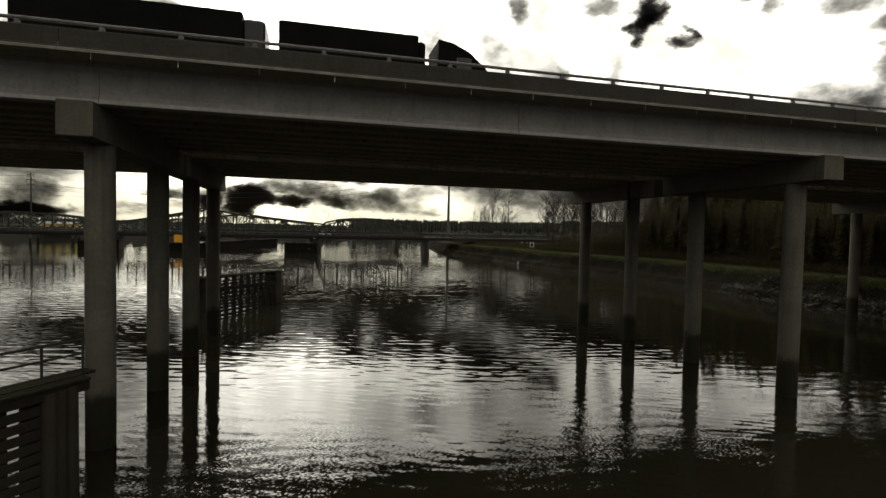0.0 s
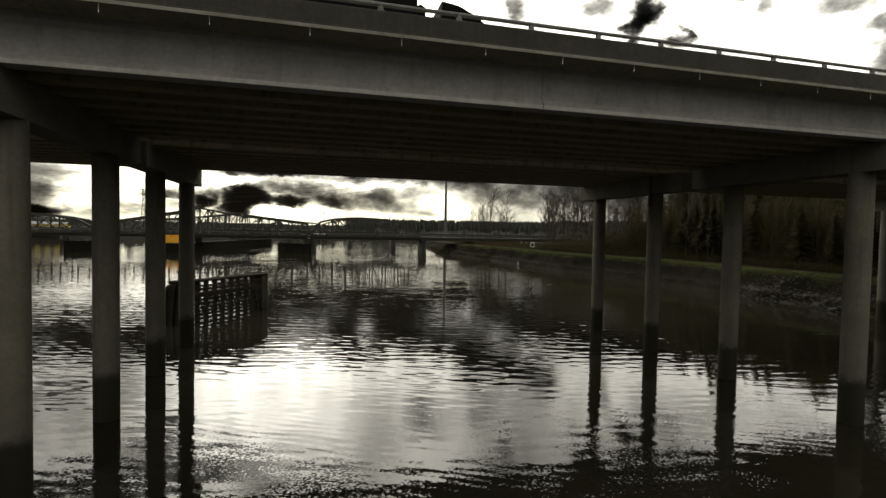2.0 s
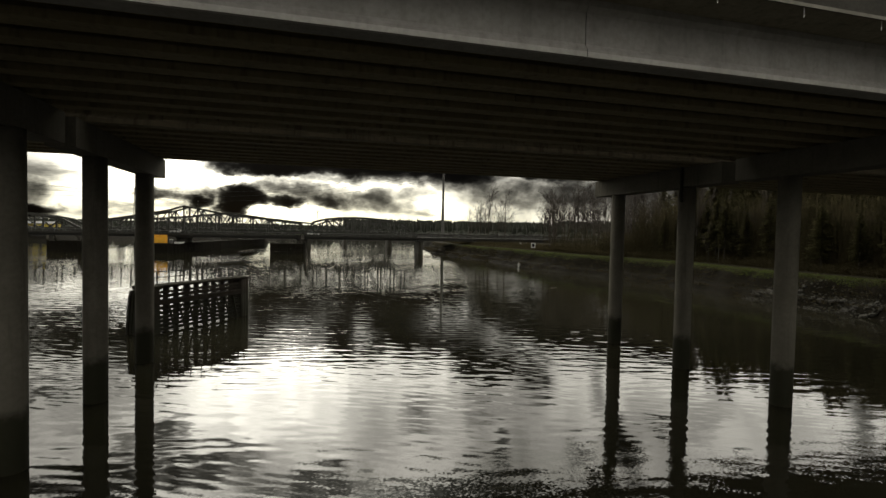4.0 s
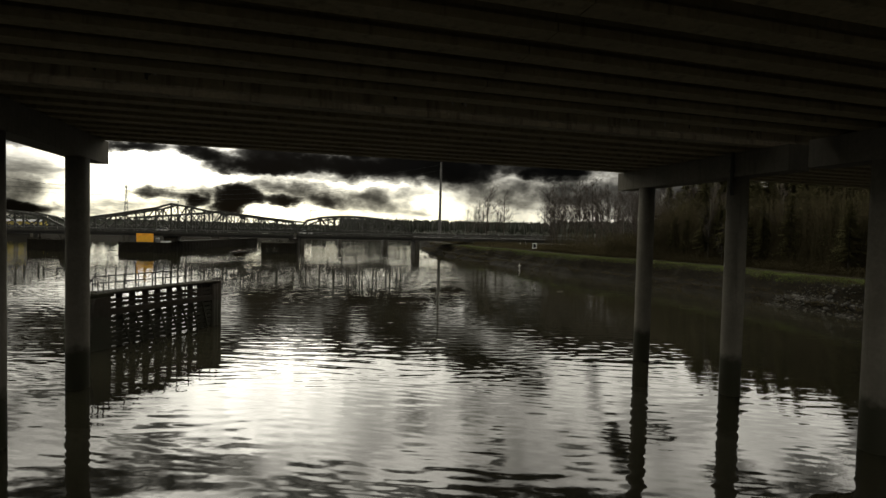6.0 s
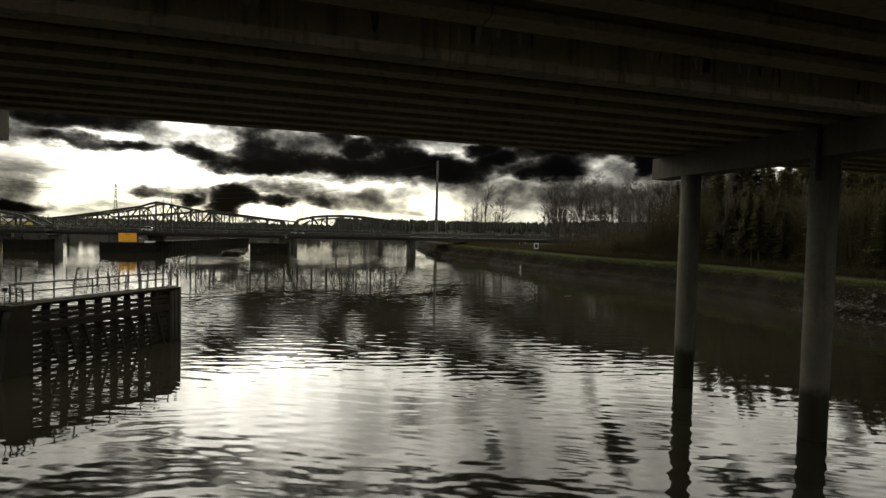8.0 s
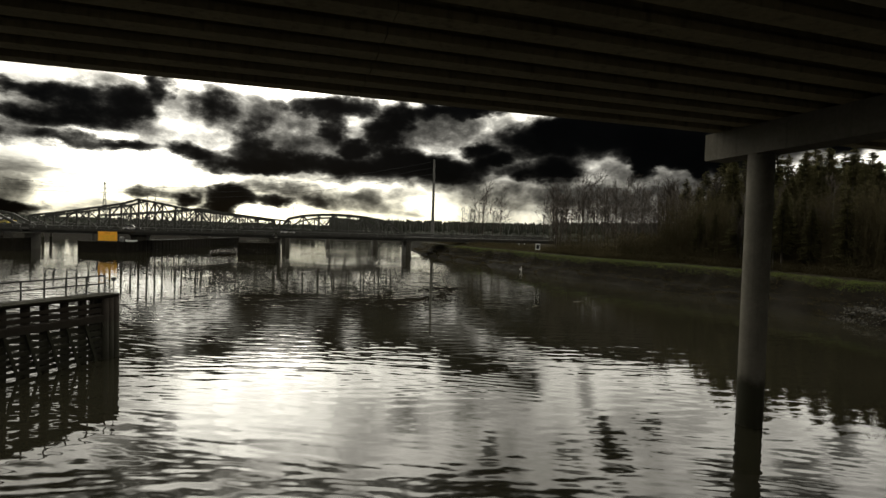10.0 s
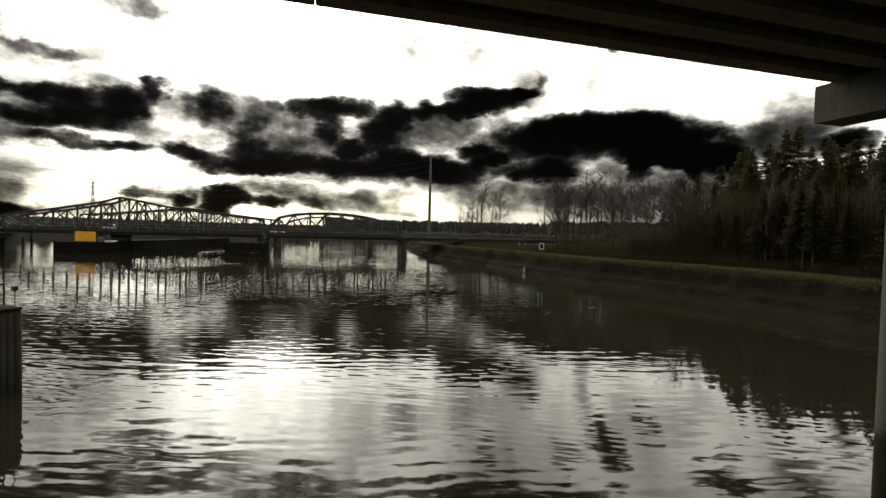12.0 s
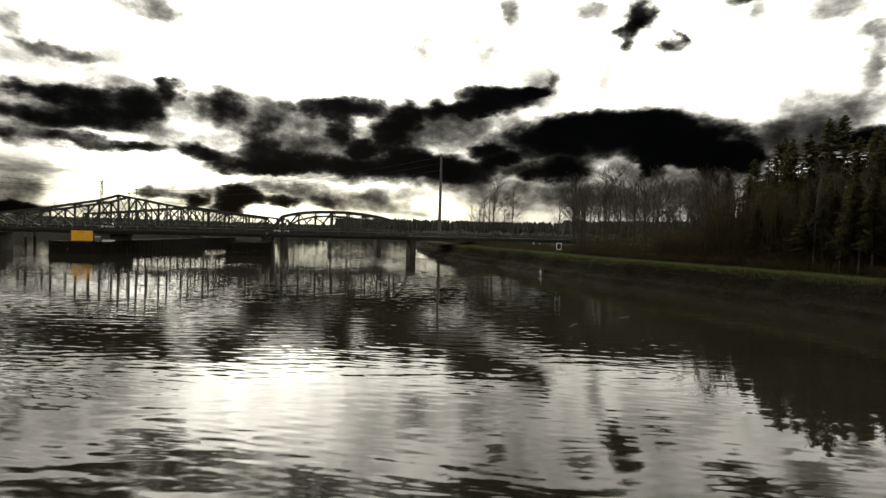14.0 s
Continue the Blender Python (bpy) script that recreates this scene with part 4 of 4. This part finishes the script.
def put_copies(models, spots, rnd):
    """Stands copies of the models on the ground at (x, y, scale)."""
    first = set()
    for n, (x, y, s) in enumerate(spots):
        m = models[n % len(models)]
        place = Matrix.LocRotScale((x, y, land(x, y) - .1), Euler((0, 0, rnd.uniform(0, 6.28))), (s, s, s * rnd.uniform(.92, 1.08)))
        if m not in first:
            first.add(m)
            m.matrix_basis = place
        else:
            c = copy_thing(m, Matrix.Identity(4))
            c.matrix_basis = place
    for m in models:
        if m not in first:
            for o in (*m.children_recursive, m):
                bpy.data.objects.remove(o)


def plant():
    rnd = random.Random(21)
    firs = [conifer(s, h, label) for s, h, label in ((1, 21, "tall dark green conifer with drooping boughs"), (2, 18.5, "dark green conifer on the river bank"), (3, 23, "tall ragged dark green conifer"), (4, 16, "bushy dark green conifer among others"), (5, 20, "dark conifer with a thin pointed top"))]
    spots = [(99.1, 102.9, 18.0), (97.9, 95.6, 19.0), (94.2, 89.3, 17.1), (95.8, 89.0, 22.2), (92.6, 83.6, 18.9), (100.2, 87.0, 23.8), (104.2, 88.4, 22.8), (101.8, 84.9, 24.5),
             (103.0, 83.4, 24.5), (101.0, 79.4, 20.0), (96.8, 74.9, 17.0), (99.3, 74.9, 17.9), (103.5, 75.8, 17.8), (104.4, 74.5, 21.9), (88.7, 87.8, 14.6), (100.9, 92.3, 22.1)]
    for _ in range(1500):
        if len(spots) > 330:
            break
        x = rnd.uniform(80, 85) if rnd.random() < .3 else rnd.uniform(85, 145)
        y = rnd.uniform(-6, x - 2)
        off = math.hypot(x - 17, y - 18)
        if all((x - a) ** 2 + (y - b) ** 2 > 5 for a, b, _ in spots):
            spots.append((x, y, (1.2 + .145 * off) * rnd.uniform(.74, 1.03) * min(1, .72 + (x - 2 - y) / 40) * (1.28 if x > 97 and y < 18 + .7 * (x - 17) else 1)))
    spots = [(x, y, h / (21, 18.5, 23, 16, 20)[n % 5]) for n, (x, y, h) in enumerate(spots)]
    put_copies(firs, spots, rnd)
    alders = [bare_tree(s, h, BARK, label, **k) for s, h, label, k in (
        (33, 20, "leafless tree with a wide open crown", dict(spread=.55)), (32, 22, "leafless alder with a narrow crown", dict(spread=.34, twigs=7)),
        (31, 24, "tall leafless alder with fine upright twigs", dict(spread=.40, twigs=6)), (34, 25, "tall slender leafless poplar", dict(spread=.30, twigs=7)), (35, 18, "small leafless tree with spreading limbs", dict(spread=.62, twigs=6)))]
    spots = [(103, 180, 1.0)]
    for n in range(48):
        off = rnd.uniform(112, 185)
        turn = radians(rnd.uniform(29.5, 46)) if n % 5 else radians(rnd.uniform(29.5, 33))
        spots.append((17 + off * math.sin(turn), 18 + off * math.cos(turn), (3.0 + .128 * off) * rnd.uniform(.7, .97) / (20, 22, 24, 25, 18)[len(spots) % 5]))
    for px in range(9):
        spots.append((75 + px * 2.25 + rnd.uniform(-.7, .7), 190 + rnd.uniform(-4, 14), rnd.uniform(.74, .92)))
    for px in range(16):
        spots.append((rnd.uniform(80, 96), rnd.uniform(86, 108), rnd.uniform(.5, .68)))
    put_copies(alders, spots, rnd)
    pale = [bare_tree(s, h, PALE_BARK, "slim pale-barked tree at the forest edge", spread=.3, twigs=4) for s, h in ((41, 13), (42, 11), (43, 15))]
    spots = [(rnd.uniform(78.5, 86), rnd.uniform(18, 104), rnd.uniform(.55, .95)) for _ in range(24)]
    put_copies(pale, spots, rnd)


plant()


def build_brush():
    """Tangled undergrowth along the forest edge, and grass on the crest of the bank."""
    rnd = random.Random(5)
    g = Geo()
    for n in range(11000):
        y = rnd.uniform(0, 225)
        x = shore_x(y) + (rnd.uniform(12, 34) if n % 3 else rnd.uniform(10.5, 15))
        z = land(x, y)
        tall = rnd.uniform(.8, 2.6) if n % 4 else rnd.uniform(2.6, 5.6 + (1.6 if y > 92 else 0))
        if x < shore_x(y) + 12:
            tall = min(tall, 1.3)
        if y > 118:
            tall *= .3
        for _ in range(20):
            a, w = rnd.uniform(0, 6.28), rnd.uniform(.12, .4)
            c = Vector((x + rnd.gauss(0, .7), y + rnd.gauss(0, .7), z + tall * rnd.uniform(.0, .85)))
            d = Vector((math.cos(a), math.sin(a), rnd.uniform(-.3, 1.2))).normalized() * w
            q = Vector((-math.sin(a), math.cos(a), rnd.uniform(-.5, .5))) * rnd.uniform(.03, .09)
            g.add([c - q, c + q, c + d], [(0, 1, 2)])
        for _ in range(3):
            c = Vector((x + rnd.gauss(0, .5), y + rnd.gauss(0, .5), z))
            d = Vector((rnd.gauss(0, .25), rnd.gauss(0, .25), tall * rnd.uniform(.8, 1.25)))
            g.add([c + Vector((-.02, .02, 0)), c + Vector((.02, -.02, 0)), c + d], [(0, 1, 2)])
    solid("undergrowth", g, DEAD, "tangled brown winter brush under the trees", "brush", "stuff")
    # a tall leafless thicket in front of the conifers
    thicket = Geo()
    for n in range(3600):
        y = rnd.uniform(8, 94)
        x = shore_x(y) + 14 + 9 * rnd.random() ** 1.5
        z, tall = land(x, y), rnd.uniform(3, 5.5) + (rnd.uniform(0, 8) if y < 86 else 0)
        for _ in range(26):
            up = tall * rnd.random() ** 1.25
            a, w = rnd.uniform(0, 6.28), rnd.uniform(.25, .7)
            c = Vector((x + rnd.gauss(0, .6), y + rnd.gauss(0, .6), z + up))
            d = Vector((math.cos(a), math.sin(a), rnd.uniform(.2, 1.8))).normalized() * w
            q = Vector((-math.sin(a), math.cos(a), rnd.uniform(-.3, .3))) * rnd.uniform(.03, .08)
            thicket.add([c - q, c + q, c + d], [(0, 1, 2)])
        for _ in range(2):
            c = Vector((x + rnd.gauss(0, .5), y + rnd.gauss(0, .5), z))
            d = Vector((rnd.gauss(0, .4), rnd.gauss(0, .4), tall * rnd.uniform(.9, 1.2)))
            thicket.add([c + Vector((-.05, .04, 0)), c + Vector((.05, -.04, 0)), c + d], [(0, 1, 2)])
    solid("thicket", thicket, BRUSH, "tall tangled leafless thicket before the conifers", "thicket", "stuff")
    clods = Geo()
    for n in range(1700):
        y = rnd.uniform(14, 150) if n % 2 else rnd.uniform(130, 215)
        at = rnd.choice((1.2, 1.5, 3.3, 3.9, 4.6)) + rnd.gauss(0, .3)
        x = shore_x(y) + at
        z = land(x, y)
        for _ in range(16):
            a, w = rnd.uniform(0, 6.28), rnd.uniform(.15, .45)
            c = Vector((x + rnd.gauss(0, .3), y + rnd.gauss(0, .6), z))
            d = Vector((-.5 + .4 * math.cos(a), .6 * math.sin(a), rnd.uniform(-.5, .9))).normalized() * w
            q = Vector((-math.sin(a), math.cos(a), rnd.uniform(-.5, .5))) * rnd.uniform(.03, .1)
            clods.add([c - q, c + q, c + d], [(0, 1, 2)])
    solid("dead_grass", clods, DEAD, "dark tufts of dead grass on the muddy slope", "dead grass", "stuff")
    t = Geo()
    for n in range(26000):
        y = rnd.uniform(10, 160)
        x = shore_x(y) + rnd.uniform(4.4, 6.4)
        z = land(x, y) - .02
        if z < 2.6:
            continue
        a, h = rnd.uniform(0, 6.28), rnd.uniform(.08, .3)
        t.add([(x, y, z), (x + .05 * math.cos(a), y + .05 * math.sin(a), z), (x + rnd.gauss(0, .07), y + rnd.gauss(0, .07), z + h)], [(0, 1, 2)])
    solid("grass", t, material("bank_grass", (.078, .108, .011), (.068, .082, .013), .8, 5, .5, 0), "short bright green grass on the bank", "grass", "stuff")


build_brush()


def build_far_woods():
    rnd = random.Random(8)
    g = Geo()
    for n in range(3400):
        a = radians(rnd.uniform(-48, 78))
        d = rnd.uniform(640, 900) if a < .5 else rnd.uniform(380, 700)
        x, y = 15 + d * math.sin(a), 15 + d * math.cos(a)
        z = land(x, y)
        h = rnd.uniform(19, 22.5) * (d / 760) ** .5 * (.5 if a < .06 else 1)
        r = rnd.uniform(2.5, 5)
        lean = rnd.uniform(-.6, .6)
        ring = [(x + r * rnd.uniform(.6, 1.1) * math.cos(i * 1.2566), y + r * math.sin(i * 1.2566)) for i in range(5)]
        g.loft([[(p, q, z - 1) for p, q in ring], [(p, q, z + h * rnd.uniform(.4, .6)) for p, q in ring], [(x + (p - x) * .25 + lean, y + (q - y) * .25, z + h * rnd.uniform(.92, 1.05)) for p, q in ring]])
    solid("distant_woods", g, FARWOOD, "dark line of distant woods on the horizon", "woods", "stuff")
    b = Geo()
    for n in range(900):
        a = radians(rnd.uniform(-50, 60))
        d = rnd.uniform(330, 470)
        x, y = 15 + d * math.sin(a), 15 + d * math.cos(a)
        z = land(x, y)
        if z < 1.5:
            continue
        h, r = rnd.uniform(2, 6.5), rnd.uniform(1.5, 4.5)
        ring = [(x + r * rnd.uniform(.6, 1.2) * math.cos(i * 1.2566), y + r * math.sin(i * 1.2566)) for i in range(5)]
        b.loft([[(p, q, z - 1) for p, q in ring], [(p, q, z + h * rnd.uniform(.4, .7)) for p, q in ring], [(x + (p - x) * .35, y + (q - y) * .35, z + h) for p, q in ring]])
    solid("far_bank_bushes", b, FARWOOD, "dark low bushes along the far bank", "bushes", "stuff")


build_far_woods()


# ---------------------------------------------------------------- poles, tower, wires, signs
def monopole(x, y, top):
    p = thing("power_pole", "tall grey tapered steel power pole", "pole", (x, y, land(x, y)))
    part("shaft", Geo().rod((0, 0, -1), (0, 0, top - land(x, y)), .95, .5, 14), DULL, p)
    part("base_plate", Geo().rod((0, 0, -.5), (0, 0, .3), 1.5, 1.5, 14), PIER, p)


monopole(83.4, 270, 47.3)


def utility_pole(x, y, top, label):
    z = land(x, y)
    h = top - z
    p = thing("power_pole", label, "pole", (x, y, z))
    part("shaft", Geo().rod((0, 0, -1), (0, 0, h), .5, .28, 10), BARK, p)
    for dz, w in ((1.0, 3.2), (3.6, 4.2), (6.2, 3.2)):
        arm = part("crossarm", Geo().beam((-w / 2, 0, h - dz), (w / 2, 0, h - dz), .3, .3), BARK, p)
        for s in (-1, 1):
            part("insulator", Geo().rod((s * w * .46, 0, h - dz - 1.2), (s * w * .46, 0, h - dz), .16, n=8), GALV, arm)


utility_pole(-142.6, 300, 35.5, "tall power pole with three crossarms")


def lattice_tower(x, y, top):
    z = land(x, y)
    h = top - z
    t = thing("transmission_tower", "thin steel lattice transmission tower", "tower", (x, y, z))
    wide = lambda f: 2.6 * (1 - f) ** 1.3 + .65
    leg = lambda sx, sy, f: (sx * wide(f) / 2, sy * wide(f) / 2, h * f)
    steps = [n / 9 for n in range(10)]
    for sx in (-1, 1):
        for sy in (-1, 1):
            g = Geo()
            g.loft([[Vector(leg(sx, sy, f)) + Vector(d) for d in ((-.07, -.07, 0), (.07, -.07, 0), (.07, .07, 0), (-.07, .07, 0))] for f in steps])
            part("leg", g, GALV, t)
    for a, b in zip(steps, steps[1:]):
        for (p, q), (r, s) in (((-1, -1), (1, -1)), ((1, -1), (1, 1)), ((1, 1), (-1, 1)), ((-1, 1), (-1, -1))):
            part("lattice_brace", Geo().beam(leg(p, q, a), leg(r, s, b), .08, .08), GALV, t)
            part("lattice_brace", Geo().beam(leg(r, s, a), leg(p, q, b), .08, .08), GALV, t)
    for f, w in ((.78, 6), (.88, 5), (.97, 4)):
        part("crossarm", Geo().beam((-w / 2, 0, h * f), (w / 2, 0, h * f), .25, .3), GALV, t)


lattice_tower(-113, 400, 36.1)


def wire(a, b, sag, r=.07):
    g = Geo()
    a, b = Vector(a), Vector(b)
    pts = [a.lerp(b, i / 14) - Vector((0, 0, sag * 4 * (i / 14) * (1 - i / 14))) for i in range(15)]
    side = (b - a).cross(Vector((0, 0, 1))).normalized() * r
    up = Vector((0, 0, r))
    g.loft([[p + side, p + up, p - side, p - up] for p in pts])
    solid("power_line", g, RUBBER, "thin dark sagging overhead power line", "power line", group="overhead power lines")


for dz in (0, 3.4, 6.6):
    wire((-113, 400, 28.5 + dz * .9), (-480, 330, 42 + dz), 5)
    wire((-113, 400, 28.5 + dz * .9), (83.4, 270, 39.5 + dz), 7)
wire((-142.6, 300, 34), (-480, 310, 40), 4)
wire((-142.6, 300, 31.5), (-113, 400, 33), 2)


def bank_sign():
    x, y = 64.7, 108.0
    z = land(x, y)
    s = thing("notice_board", "white framed notice board on two posts", "sign", (x, y, z), -20)
    board = part("board", Geo().box(-.5, .5, -.03, .03, 4.7 - z, 6.0 - z, .02), WHITE, s)
    part("dark_panel", Geo().box(-.38, .38, -.04, -.032, 4.83 - z, 5.87 - z), GLASS, board)
    for dx in (-.45, .45):
        part("post", Geo().box(dx - .05, dx + .05, .032, .12, -.3, 5.7 - z), BARK, s)
    k = thing("stake", "thin white marker stake at the water's edge", "stake", (59.6, 105.3, 0))
    part("shaft", Geo().rod((0, 0, -1.2), (.05, 0, 1.15), .06, .05, 8), WHITE, k)
    part("crosspiece", Geo().beam((-.42, 0, .52), (.4, 0, .6), .09, .09), WHITE, k)
    for px, py, h in ((84, 160, 1.5), (86.5, 161, 1.4)):
        q = thing("marker_post", "white painted marker post near the field", "post", (px, py, land(px, py)), group="white marker posts")
        part("shaft", Geo().rod((0, 0, -.3), (0, 0, h), .1, .09, 8), WHITE, q)
        part("cap", Geo().rod((0, 0, h), (0, 0, h + .08), .12, .05, 8), GALV, q)


bank_sign()


def yellow_shed(x0, x1, y, z0):
    s = thing("shed", "long low yellow shed with a grey roof", "shed", ((x0 + x1) / 2, y, z0))
    w = (x1 - x0) / 2
    part("wall", Geo().box(-w, w, -4, 4, -1, 2.6), YELLOW, s)
    part("roof", Geo().loft([[(-w - .3, -4.5, 2.6), (w + .3, -4.5, 2.6), (w + .3, -4.5, 2.75), (-w - .3, -4.5, 2.75)], [(-w - .3, 0, 3.8), (w + .3, 0, 3.8), (w + .3, 0, 3.95), (-w - .3, 0, 3.95)], [(-w - .3, 4.5, 2.6), (w + .3, 4.5, 2.6), (w + .3, 4.5, 2.75), (-w - .3, 4.5, 2.75)]]), GALV, s)
    for n in range(4):
        part("door", Geo().box(-w + 2 + n * w * .5, -w + 4 + n * w * .5, -4.05, -4.01, -.9, 1.5), BARK, s)


yellow_shed(-138, -120, 300, 5.6)


def driftwood(x, y, turn, length):
    d = thing("driftwood", "pale floating driftwood branch", "driftwood", (x, y, .02), turn, group="driftwood on the water")
    part("stem", Geo().rod((-length / 2, 0, 0), (length / 2, .1, .03), .05, .02, 6), PALE_BARK, d)
    part("twig", Geo().rod((0, 0, .02), (length * .3, .35, .1), .03, .012, 5), PALE_BARK, d)


driftwood(39, 57, 35, 1.6)
driftwood(46, 60, 10, 1.2)


def riprap():
    """Loose stones on the slope under and beside the highway bridges."""
    rnd = random.Random(15)
    shapes = []
    for s in range(7):
        bm = bmesh.new()
        bmesh.ops.create_icosphere(bm, subdivisions=1, radius=.5)
        for v in bm.verts:
            v.co *= 1 + .32 * noise.noise(v.co * 2.3 + Vector((s * 7, 0, 0)))
            v.co.z *= .68
        me = bpy.data.meshes.new("stone")
        bm.to_mesh(me)
        bm.free()
        me.materials.append(STONE)
        shapes.append(me)
    bank = bpy.data.objects["ground"]
    rest = Geo()
    for n in range(1500):
        y = rnd.uniform(5, 40) if n % 4 else rnd.uniform(40, 46)
        x = shore_x(y) + rnd.uniform(-.5, 4.2)
        me, size = shapes[n % 7], rnd.uniform(.1, .28)
        base = Vector((x, y, land(x, y) + size * .1))
        rest.add([base + v.co * size for v in me.vertices], [tuple(f.vertices) for f in me.polygons])
    tagged(part("rubble", rest, STONE, bank, "small loose stones on the muddy slope"), kind="stuff")
    for n in range(300):
        y = rnd.uniform(10, 40) if n < 270 else rnd.uniform(40, 45)
        x = shore_x(y) + rnd.uniform(-.4, 3.4)
        ob = new("stone", shapes[n % 7])
        ob.parent = bank
        size = rnd.choice((.22, .3, .38, .5, .75)) * rnd.uniform(.8, 1.2)
        ob.matrix_basis = Matrix.LocRotScale((x, y, land(x, y) + size * .1), Euler((rnd.uniform(-.4, .4), rnd.uniform(-.4, .4), rnd.uniform(0, 6.28))), (size, size * rnd.uniform(.7, 1.2), size))


riprap()
